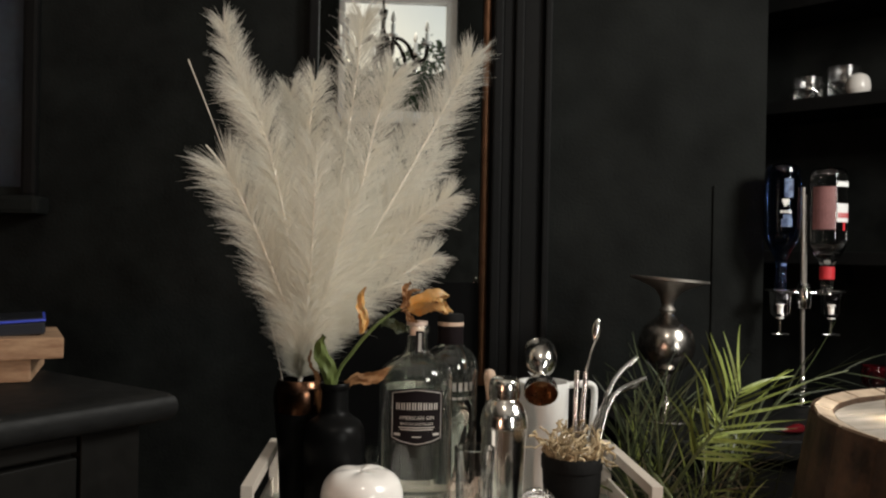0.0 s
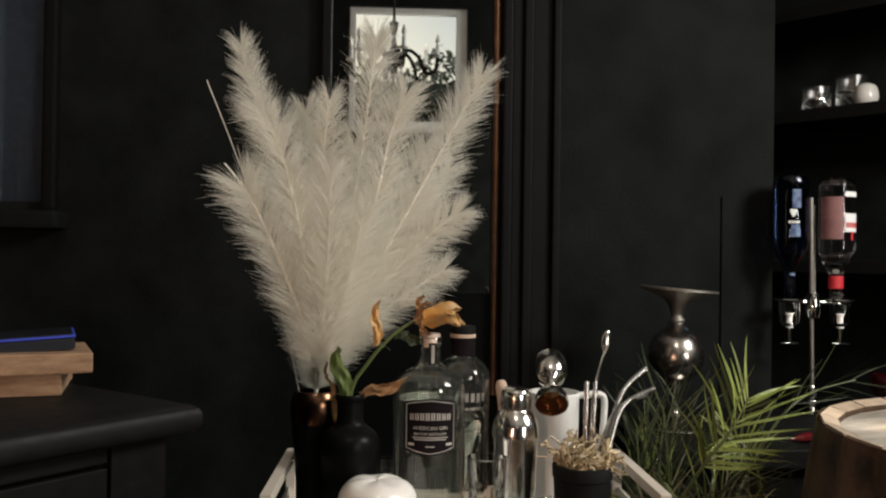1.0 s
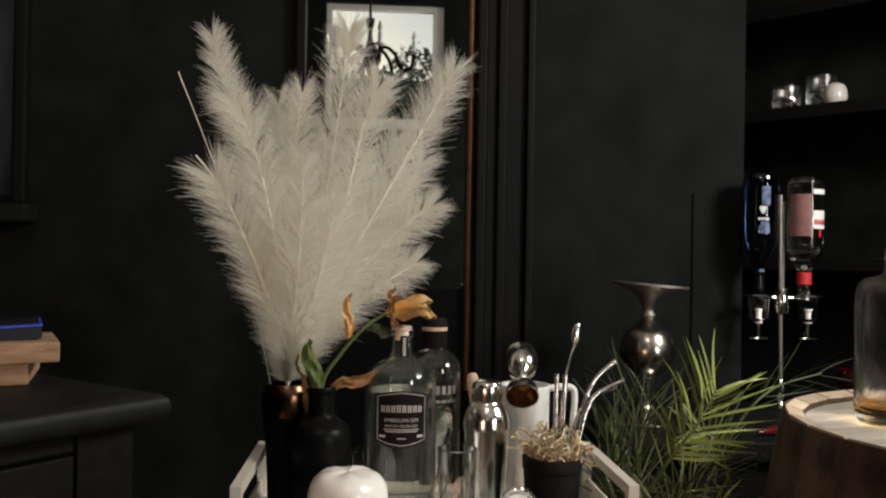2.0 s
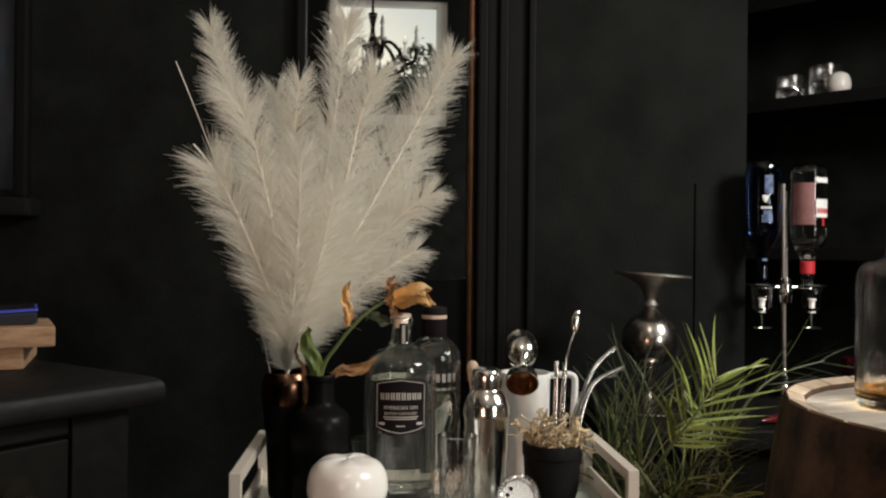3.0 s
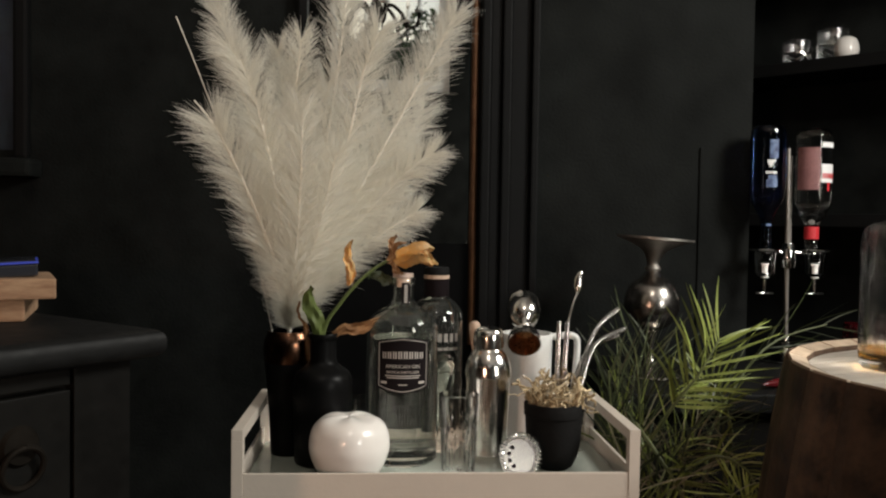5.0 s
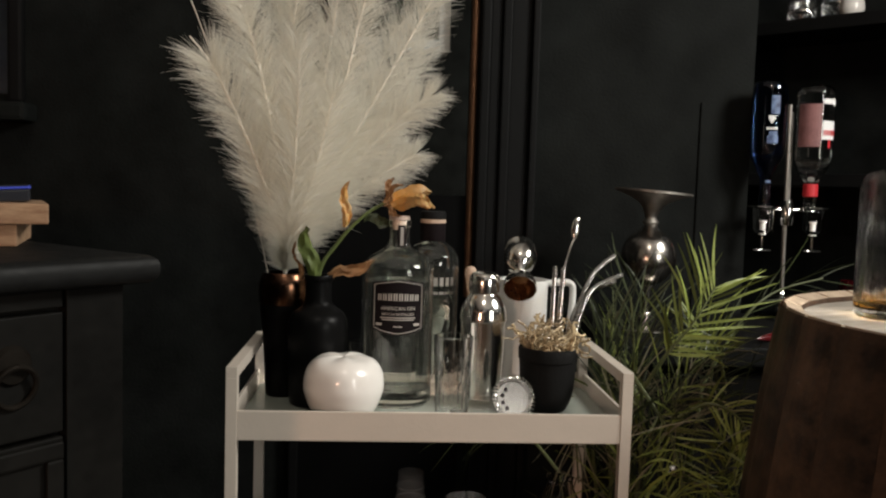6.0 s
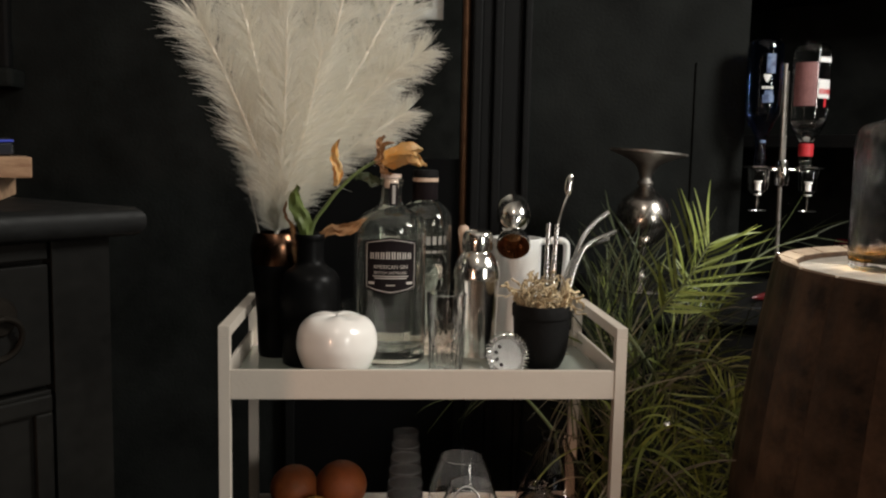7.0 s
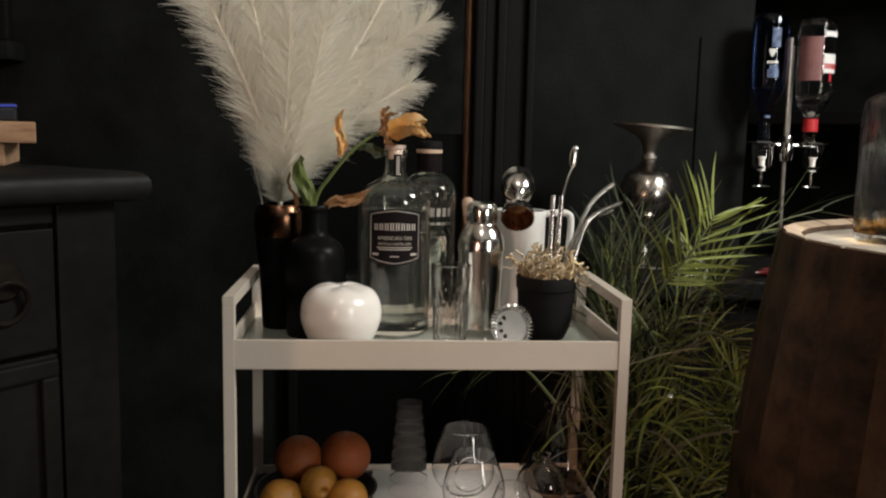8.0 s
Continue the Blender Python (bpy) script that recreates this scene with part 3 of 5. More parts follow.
        wrap_label(bm, 0.0148, -math.pi / 2 + 0.07, -math.pi / 2 + 0.32, z, z + 0.0019, steps=1, lift=0.0016)
    part("print_block", bm, LABELPALE, neck)
    return b


def vodka_bottle():
    b = thing("vodka_bottle", (0.006, 1.093, TRAY + 0.0005), "clear glass spirits bottle with black cap", "bottle")
    out = [(0.033, 0), (0.0365, 0.004), (0.0365, 0.165)] + rounded([(0.0365, 0.172), (0.0345, 0.183), (0.0265, 0.194), (0.0180, 0.2005), (0.0158, 0.206), (0.0155, 0.222), (0.0135, 0.223)], 3)
    vessel("glass", out, 0.003, BOTTLEGLASS, b, 40, 0.01)
    bm = bmesh.new()
    lathe(bm, [(0, 0.0105), (0.0331, 0.0105), (0.0331, 0.105), (0, 0.105)], 40)
    part("spirit", bm, LIQUID, b, smooth=True, shadow=False)
    bm = bmesh.new()
    lathe(bm, [(0.0162, 0.203), (0.0168, 0.204), (0.0168, 0.226), (0.0162, 0.2265)], 32)
    part("neck_sleeve", bm, LABELDARK, b, "black neck sleeve", smooth=True)
    bm = bmesh.new()
    lathe(bm, [(0.0162, 0.2268), (0.0171, 0.227), (0.0171, 0.2315), (0.0162, 0.232)], 32)
    part("band", bm, CORK, b, "tan paper band", smooth=True)
    bm = bmesh.new()
    lathe(bm, [(0, 0.2318), (0.0168, 0.2318), (0.0170, 0.2400), (0.0155, 0.2422), (0, 0.2425)], 32)
    part("cap", bm, MATTEBLACK, b, smooth=True)
    bm = bmesh.new()
    for k in range(5):
        a = -math.pi / 2 + (k - 0.6) * 0.22
        wrap_label(bm, 0.0365, a - 0.07, a + 0.07, 0.146, 0.157, steps=2, lift=0.0006)
        wrap_label(bm, 0.0365, a - 0.09, a + 0.09, 0.135, 0.1385, steps=2, lift=0.0006)
    part("print_block", bm, PEWTER, b, "grey printed word seen as bars")
    return b


def shaker():
    s = thing("cocktail_shaker", (0.072, 1.045, TRAY + 0.0005), "polished steel cocktail shaker with domed cap", "cocktail shaker")
    bm = bmesh.new()
    lathe(bm, [(0, 0), (0.0245, 0), (0.0262, 0.003), (0.0262, 0.006)] + rounded([(0.0255, 0.01), (0.0268, 0.05), (0.0288, 0.10), (0.0290, 0.104)], 3) + [(0, 0.104)], 48)
    part("tumbler", bm, STEEL, s, smooth=True)
    bm = bmesh.new()
    lathe(bm, [(0.0293, 0.1045), (0.0305, 0.1055), (0.0305, 0.109)] + rounded([(0.0300, 0.112), (0.0285, 0.122), (0.0235, 0.133), (0.0190, 0.139), (0.0180, 0.143)], 4) + [(0, 0.143)], 48)
    part("shoulder", bm, STEEL, s, smooth=True)
    bm = bmesh.new()
    lathe(bm, [(0.0186, 0.1405), (0.0200, 0.142), (0.0202, 0.150), (0.0198, 0.157)] + rounded([(0.0192, 0.160), (0.0170, 0.1650), (0.0100, 0.1680), (0, 0.1688)], 4), 40)
    part("cap", bm, STEEL, s, smooth=True)
    return s


def cut_glass(where):
    g = thing("cut_glass_tumbler", where, "clear cut crystal highball tumbler", "glass")
    out = [(0.0195, 0), (0.0205, 0.002)] + [(0.0205 + 0.0032 * z / 0.1, z) for z in (0.004, 0.01, 0.02, 0.03, 0.04, 0.05, 0.06, 0.068, 0.075, 0.09, 0.1)] + [(0.0225, 0.1005)]
    def cuts(a, z):
        if z > 0.070:
            return 1.0
        return 1 - 0.12 * max(abs(math.sin(a * 5 + z * 130)) ** 6, abs(math.sin(a * 5 - z * 130)) ** 6) - 0.03 * (0.5 + 0.5 * math.cos(a * 20))
    vessel("glass", out, 0.0026, CLEAR, g, 80, 0.008, wobble=cuts)
    return g


def jug():
    j = thing("measuring_jug", (0.132, 1.108, TRAY + 0.0005), "white enamel jug with square handle", "jug")
    out = [(0.030, 0), (0.0325, 0.003), (0.0335, 0.06), (0.0345, 0.145), (0.0355, 0.1505), (0.0350, 0.1525)]
    bm = bmesh.new()
    lathe(bm, shell(out, 0.002, 0.004), 48)
    part("body", bm, ENAMEL, j, smooth=True)
    bm = bmesh.new()
    path = rounded([(0.032, 0, 0.147), (0.055, 0, 0.1495), (0.0655, 0, 0.1480), (0.0700, 0, 0.141), (0.0695, 0, 0.115), (0.066, 0, 0.075), (0.058, 0, 0.052), (0.033, 0, 0.048)], 4)
    tube(bm, path, 0.0045, 10)
    part("handle", bm, ENAMEL, j, smooth=True)
    return j


def jigger():
    # double cup resting on the jug's rim, its small cup towards the room
    j = thing("jigger", (0.121, 1.066, 0.997), "polished steel double jigger leaning on the jug", "jigger", turn=(124, 0, -8))
    bm = bmesh.new()
    lathe(bm, [(0.0062, 0.0)] + rounded([(0.009, 0.006), (0.015, 0.012), (0.0205, 0.022), (0.0215, 0.034)], 4) + [(0.0206, 0.0345)], 40)
    small = part("small_cup", bm, STEEL, j, smooth=True)
    bm = bmesh.new()
    lathe(bm, [(0.0206, 0.0345), (0.0195, 0.024), (0.012, 0.010), (0, 0.006)], 40)
    part("lining", bm, COPPERWASH, small, "copper-washed inside of the cup", smooth=True)
    bm = bmesh.new()
    lathe(bm, [(0.0062, 0.0)] + rounded([(0.010, -0.006), (0.018, -0.015), (0.0225, -0.028), (0.0215, -0.044), (0.0195, -0.052)], 4) + [(0.0185, -0.0515), (0.0205, -0.040), (0.0170, -0.018), (0, -0.008)], 40)
    part("large_cup", bm, STEEL, j, smooth=True)
    return j


def bar_spoon():
    s = thing("bar_spoon", (0.157, 1.012, TRAY + 0.007), "long steel bar spoon standing in the black pot", "spoon")
    bm = bmesh.new()
    path = rounded([(0, 0, 0), (0.006, 0.012, 0.09), (0.014, 0.024, 0.15), (0.024, 0.034, 0.190), (0.032, 0.041, 0.207)], 5)
    tube(bm, path, 0.0017, 8)
    part("stem", bm, STEEL, s, smooth=True)
    bm = bmesh.new()
    bmesh.ops.create_uvsphere(bm, u_segments=20, v_segments=12, radius=1)
    for v in bm.verts:
        v.co = Vector((v.co.x * 0.0062, v.co.y * 0.0028 + 0.0024 * v.co.x * v.co.x, v.co.z * 0.0155 * (1 - 0.12 * v.co.z)))
    bmesh.ops.transform(bm, matrix=pose(0.0345, 0.043, 0.2215, -6, 12, 12), verts=bm.verts)
    part("bowl", bm, STEEL, s, smooth=True)
    return s


def straw(where, path, group="steel straws in the pot"):
    s = thing("metal_straw", where, "bent stainless steel drinking straw", "straw", group)
    bm = bmesh.new()
    pts = rounded(path, 6)
    tube(bm, pts, 0.0033, 12, cap=False)
    bmesh.ops.solidify(bm, geom=bm.faces[:], thickness=0.0006)
    part("pipe", bm, BRUSHED, s, smooth=True)
    return s


def pot_with_twigs():
    p = thing("black_pot", (0.149, 0.998, TRAY + 0.0005), "matte black clay pot tapering to its foot", "pot")
    out = [(0.020, 0)] + rounded([(0.0245, 0.003), (0.0310, 0.018), (0.0342, 0.04), (0.0354, 0.0640)], 4) + [(0.0369, 0.0652), (0.0373, 0.0790), (0.0362, 0.0808)]
    bm = bmesh.new()
    lathe(bm, shell(out, 0.0035, 0.006), 44)
    part("body", bm, MATTEBLACK, p, smooth=True)
    t = thing("dry_twigs", (0.149, 0.998, TRAY + 0.012), "bunch of curly gilded dry twigs", "dried twigs")
    rng = random.Random(11)
    for i in range(110):
        bm = bmesh.new()
        a, r = rng.uniform(0, 6.28), 0.030 * math.sqrt(rng.random())
        q = Vector((r * math.cos(a), r * math.sin(a), 0.0))
        pts = [q * 0.5, q * 0.85 + Vector((0, 0, 0.055))]
        q = q + Vector((math.cos(a) * 0.004, math.sin(a) * 0.004, rng.uniform(0.066, 0.078)))
        pts.append(q.copy())
        d = Vector((0.45 * math.cos(a), 0.45 * math.sin(a), rng.uniform(0.8, 2.2))).normalized()
        for k in range(rng.randint(5, 9)):
            d = (d + Vector((rng.gauss(0, 0.75), rng.gauss(0, 0.75), rng.gauss(0.12, 0.6)))).normalized()
            q = q + d * 0.0052
            q.z = min(q.z, 0.108)
            pts.append(q.copy())
        rr = rng.uniform(0.0008, 0.0017)
        tube(bm, rounded([tuple(v) for v in pts], 3), rr, 5)
        part("twig", bm, TWIG, t, smooth=True)
    return p


def strainer():
    s = thing("cocktail_strainer", (0.100, 0.936, TRAY + 0.0005), "steel coil cocktail strainer leaning on the pot", "strainer", turn=(-18, 0, 14))
    s.scale = (1.12, 1.12, 1.12)
    bm = bmesh.new()
    got = bmesh.ops.create_cone(bm, cap_ends=True, segments=40, radius1=0.0225, radius2=0.0225, depth=0.0014)
    bmesh.ops.transform(bm, matrix=pose(0, 0, 0.0255, 90, 0, 0), verts=got["verts"])
    plate = part("plate", bm, SATIN, s)
    bm = bmesh.new()
    for i in range(4):
        a = 2.2 + i * 0.62
        got = bmesh.ops.create_cone(bm, cap_ends=True, segments=12, radius1=0.0022, radius2=0.0022, depth=0.0004)
        bmesh.ops.transform(bm, matrix=pose(0.012 * math.cos(a), -0.0011, 0.0255 + 0.012 * math.sin(a), 90, 0, 0), verts=got["verts"])
    part("hole", bm, LABELDARK, plate, "short row of dark round holes")
    bm = bmesh.new()
    pts = []
    for i in range(36 * 10 + 1):
        a = 2 * math.pi * i / 360
        w = i / 360 * 36 * 2 * math.pi
        rr = 0.0215 + 0.0034 * math.cos(w)
        pts.append((rr * math.cos(a), -0.003 + 0.0034 * math.sin(w), 0.0255 + rr * math.sin(a)))
    tube(bm, pts, 0.00055, 5)
    part("spring", bm, STEEL, s, smooth=True)
    return s


def apple():
    a = thing("ceramic_apple", (-0.103, 0.952, TRAY + 0.0005), "glossy white ceramic apple ornament", "ornament")
    prof = rounded([(0, 0.004), (0.014, 0.001), (0.030, 0.002), (0.0385, 0.012), (0.0462, 0.032), (0.0468, 0.046), (0.0435, 0.060), (0.035, 0.0700), (0.023, 0.0736), (0.012, 0.0740), (0.005, 0.0734), (0, 0.0728)], 5)
    bm = bmesh.new()
    lathe(bm, prof, 64, wobble=lambda t, z: 1 + 0.014 * math.cos(5 * t + 0.7) * min(1, z / 0.05) * min(1, max(0, 0.074 - z) / 0.02) + 0.012 * math.cos(t - 0.5))
    for v in bm.verts:
        if v.co.z > 0.05:
            v.co.z += 0.0010 * math.cos(5 * math.atan2(v.co.y, v.co.x) + 0.7) * (v.co.z - 0.05) / 0.024
    part("body", bm, CERAMIC, a, smooth=True)
    return a


def tall_vase():
    v = thing("tall_vase", (-0.186, 1.065, TRAY + 0.0005), "black vase with painted warm sheen holding plumes", "vase")
    out = rounded([(0.020, 0), (0.0230, 0.004), (0.0250, 0.05), (0.0292, 0.10), (0.0325, 0.13), (0.0320, 0.145), (0.0280, 0.156), (0.0262, 0.159)], 4)
    bm = bmesh.new()
    lathe(bm, shell(out, 0.003, 0.006), 44)
    part("body", bm, BLACKVASE, v, smooth=True)
    # warm lamp reflection on the black shoulder, laid on as a coloured band
    bm = bmesh.new()
    lathe(bm, rounded([(0.0312, 0.118), (0.0328, 0.130), (0.0324, 0.145), (0.0284, 0.1563), (0.0266, 0.1593)], 4), 44)
    part("sheen_band", bm, WARMSHEEN, v, "warm reflection coloured onto the shoulder", smooth=True)
    return v


def bottle_vase():
    v = thing("bottle_vase", (-0.139, 1.022, TRAY + 0.0005), "black bottle vase holding a wilting lily", "vase")
    out = rounded([(0.030, 0), (0.0345, 0.004), (0.0360, 0.04), (0.0372, 0.085), (0.0364, 0.103), (0.0318, 0.1135), (0.0225, 0.1205), (0.0172, 0.1265), (0.0162, 0.138), (0.0163, 0.156), (0.0176, 0.158), (0.0174, 0.161)], 4)
    bm = bmesh.new()
    lathe(bm, shell(out, 0.0025, 0.006), 44)
    part("body", bm, BLACKVASE, v, smooth=True)
    bm = bmesh.new()
    lathe(bm, rounded([(0.0172, 0.1535), (0.0184, 0.1555), (0.0188, 0.1590), (0.0180, 0.1618), (0.0166, 0.1616)], 3), 36)
    part("lip", bm, BLACKVASE, v, smooth=True)
    return v


def plain_glass(where):
    g = thing("water_glass", where, "thin clear water glass behind the white apple", "glass")
    vessel("glass", [(0.0185, 0), (0.0195, 0.002), (0.0205, 0.03), (0.0218, 0.064), (0.0214, 0.0645)], 0.0012, CLEAR, g, 40, 0.006)


plain_glass((-0.084, 1.098, TRAY + 0.0005))
gin_bottle(), vodka_bottle(), shaker(), cut_glass((0.026, 0.951, TRAY + 0.0005)), jug(), jigger()
bar_spoon()
B = (0.156, 1.008, TRAY + 0.007)
straw(B, [(0, 0, 0), (0.001, 0.010, 0.09), (0.004, 0.020, 0.172)])
straw((B[0] + 0.006, B[1] - 0.004, B[2]), [(0, 0, 0), (0.003, 0.010, 0.09), (0.008, 0.020, 0.171)])
straw((B[0] + 0.008, B[1], B[2]), [(0, 0, 0), (0.018, 0.012, 0.085), (0.036, 0.024, 0.140), (0.052, 0.032, 0.166), (0.078, 0.040, 0.186)])
straw((B[0] + 0.011, B[1] - 0.008, B[2]), [(0, 0, 0), (0.018, 0.012, 0.085), (0.032, 0.022, 0.128), (0.048, 0.028, 0.148), (0.083, 0.038, 0.162)])
straw((B[0] + 0.006, B[1] + 0.006, B[2]), [(0, 0, 0), (0.016, 0.010, 0.085), (0.031, 0.020, 0.122), (0.048, 0.026, 0.140), (0.082, 0.036, 0.152)])
mud = thing("muddler", (0.076, 1.098, TRAY + 0.0005), "pale wooden muddler behind the shaker", "muddler", turn=(0, -6, 0))
bm = bmesh.new()
lathe(bm, rounded([(0, 0), (0.009, 0.001), (0.010, 0.012), (0.0065, 0.03), (0.006, 0.11), (0.0075, 0.150), (0.0080, 0.162), (0.005, 0.169), (0, 0.170)], 3), 20)
part("rod", bm, CORK, mud, smooth=True)
pot_with_twigs(), strainer(), apple(), tall_vase(), bottle_vase()


# ---------------------------------------------------------------- plumes
def plume(curve, depth, reach, n, seed, start=0.03, thick=0.0017, full=1.0):
    """One feathery plume: curve is its stem's way up (x, z), depth how far its tip leans, full the share that has fibres."""
    rng = random.Random(seed)
    base = Vector((-0.186 + rng.uniform(-0.009, 0.009), 1.065 + rng.uniform(-0.009, 0.009), 0.90))
    ob = thing("plume", base, "fluffy cream pampas plume on a pale stem", "dried plume", "plumes in the vase")
    top = curve[-1][1]
    way = [(0.0, 0.0, 0.0), (-0.186 - base.x, 1.065 - base.y, 0.085)]
    for x, z in curve:
        way.append((x - base.x, (depth - 1.065) * ((z - 0.985) / (top - 0.985)) + 1.065 - base.y, z - base.z))
    pts = [Vector(p) for p in rounded(way, 8)]
    n_pts = len(pts) - 1
    lead = 8.0 / n_pts

    def at(t):
        k = min(n_pts - 1, int(t * n_pts))
        return pts[k].lerp(pts[k + 1], t * n_pts - k)

    bm = bmesh.new()
    tube(bm, pts, [thick * (1.05 - 0.80 * i / n_pts) + 0.0002 for i in range(n_pts + 1)], 6)
    part("stem", bm, RACHIS, ob, smooth=True)
    bm = bmesh.new()
    tufts = [(rng.gauss(0, 0.16), rng.gauss(0, 0.10), rng.gauss(0, 0.16)) for k in range(120)]
    first = lead + start * (1 - lead)
    for i in range(n):
        f = rng.random() ** 1.22 * full
        t = min(0.999, first + (1 - first) * f)
        p = at(t)
        d = (at(min(1, t + 0.03)) - at(t - 0.03)).normalized()
        hand = rng.choice((0, 1))
        lean, swirl, bend = tufts[int(f * 59) * 2 + hand]
        grow = min(1.0, 0.45 + f * 2.0) * (1 - 0.30 * max(0, f - 0.7) / 0.3)
        L = reach * grow * rng.triangular(0.35, 1.22, 0.95)
        turn = rng.gauss(0.0, 0.66) + swirl
        e1 = d.cross(Vector((0, 1, 0))).normalized() * (1 if hand else -1)
        out = e1 * math.cos(turn) + d.cross(e1) * math.sin(turn)
        lift = max(0.45, 1.22 + rng.gauss(0, 0.34) + lean * 1.5 + 0.6 * max(0, f - 0.9) / 0.1)
        w1 = (out + d * lift).normalized()
        w2 = (w1 + out * (0.10 + bend) + Vector((rng.gauss(0, 0.05), rng.gauss(0, 0.05), rng.gauss(-0.04, 0.06)))).normalized()
        q1 = p + w1 * L * 0.42
        q2 = q1 + (w1 + w2).normalized() * L * 0.30
        q3 = q2 + w2 * L * 0.28
        across = (Vector((0, 1, 0)).cross(w1) + Vector((0, rng.uniform(-0.35, 0.35), 0))).normalized()
        ribbon(bm, (p, q1, q2, q3), (0.00042, 0.00046, 0.00036, 0.00012), across)
        o = q1.lerp(q2, rng.uniform(-0.6, 0.9))
        e = o + (w2 + Vector((rng.uniform(-0.30, 0.30), rng.uniform(-0.3, 0.3), rng.uniform(-0.2, 0.3)))).normalized() * L * 0.30
        ribbon(bm, (o, e), (0.00028, 0.00012), across)
    part("fluff", bm, PLUME, ob)
    return ob


PLUMES = [
    # stem's way up, depth of the tip, reach of the fibres, their number
    (((-0.184, 1.03), (-0.210, 1.156), (-0.248, 1.288), (-0.277, 1.383), (-0.294, 1.440)), 1.09, 0.045, 3000),
    (((-0.190, 1.039), (-0.225, 1.141), (-0.260, 1.222), (-0.277, 1.252), (-0.297, 1.276)), 1.01, 0.054, 3200),
    (((-0.182, 1.031), (-0.200, 1.149), (-0.217, 1.237), (-0.238, 1.310), (-0.262, 1.350)), 1.04, 0.060, 3200),
    (((-0.186, 1.05), (-0.188, 1.216), (-0.183, 1.311), (-0.178, 1.372)), 1.10, 0.050, 2600),
    (((-0.188, 1.05), (-0.195, 1.200), (-0.202, 1.296), (-0.213, 1.363)), 1.13, 0.050, 2600),
    (((-0.172, 1.08), (-0.140, 1.253), (-0.122, 1.402), (-0.117, 1.458)), 1.11, 0.054, 2800),
    (((-0.174, 1.03), (-0.144, 1.115), (-0.115, 1.224), (-0.094, 1.321), (-0.077, 1.368)), 1.04, 0.060, 3200),
    (((-0.165, 1.06), (-0.115, 1.143), (-0.052, 1.258), (-0.010, 1.337), (0.023, 1.402)), 1.07, 0.056, 3200),
    (((-0.150, 1.07), (-0.082, 1.150), (-0.036, 1.199), (-0.004, 1.222)), 1.08, 0.052, 2600),
    (((-0.145, 1.055), (-0.070, 1.115), (-0.022, 1.146)), 1.09, 0.048, 2200),
    (((-0.182, 1.03), (-0.171, 1.140), (-0.164, 1.265)), 0.99, 0.062, 2600),
    (((-0.175, 1.05), (-0.155, 1.180), (-0.146, 1.320)), 1.15, 0.066, 3000),
    (((-0.165, 1.05), (-0.110, 1.170), (-0.050, 1.318)), 1.13, 0.062, 3000),
    (((-0.160, 1.05), (-0.085, 1.160), (-0.014, 1.285)), 1.12, 0.055, 2600),
    (((-0.192, 1.05), (-0.216, 1.150), (-0.242, 1.255)), 1.10, 0.054, 2600),
    (((-0.190, 1.03), (-0.214, 1.100), (-0.232, 1.165)), 1.04, 0.040, 2000),
    (((-0.178, 1.03), (-0.150, 1.110), (-0.125, 1.215)), 1.01, 0.056, 2400),
]
for i, (curve, depth, reach, count) in enumerate(PLUMES):
    plume(curve, depth, reach, int(count * 0.78), 40 + i, full=0.74 if i == 1 else 1.0, thick=0.0026 if i == 1 else 0.0017)


bare = thing("bare_stem", (-0.190, 1.062, 0.90), "thin bare grass stem among the plumes", "dried stem")
bm = bmesh.new()
tube(bm, rounded([(0, 0, 0), (-0.035, 0.01, 0.16), (-0.090, 0.015, 0.35), (-0.146, 0.018, 0.492)], 5), 0.0006, 6)
part("stem", bm, RACHIS, bare, smooth=True)


# ---------------------------------------------------------------- lily in the bottle vase
def petal(bm, root, along, across, length, width, curl, rng):
    along, across = along.normalized(), across.normalized()
    up = along.cross(across)
    rows = []
    for i in range(15):
        t = i / 14
        w = width * math.sin(math.pi * min(1, 0.12 + t * 0.88)) ** 0.8
        c = root + along * (length * t) + up * (curl * t * t) + across * (0.004 * math.sin(6 * t + rng.random()))
        rows.append([bm.verts.new(c + across * (w * (k / 4 - 0.5) * (1 + 0.06 * rng.uniform(-1, 1) * t)) + up * (0.6 * w * (k / 4 - 0.5) ** 2 + 0.0022 * math.sin(9 * t + k * 2.1) + 0.0002 * rng.uniform(-1, 1))) for k in range(5)])
    for a, b in zip(rows, rows[1:]):
        for k in range(4):
            bm.faces.new((a[k], a[k + 1], b[k + 1], b[k]))


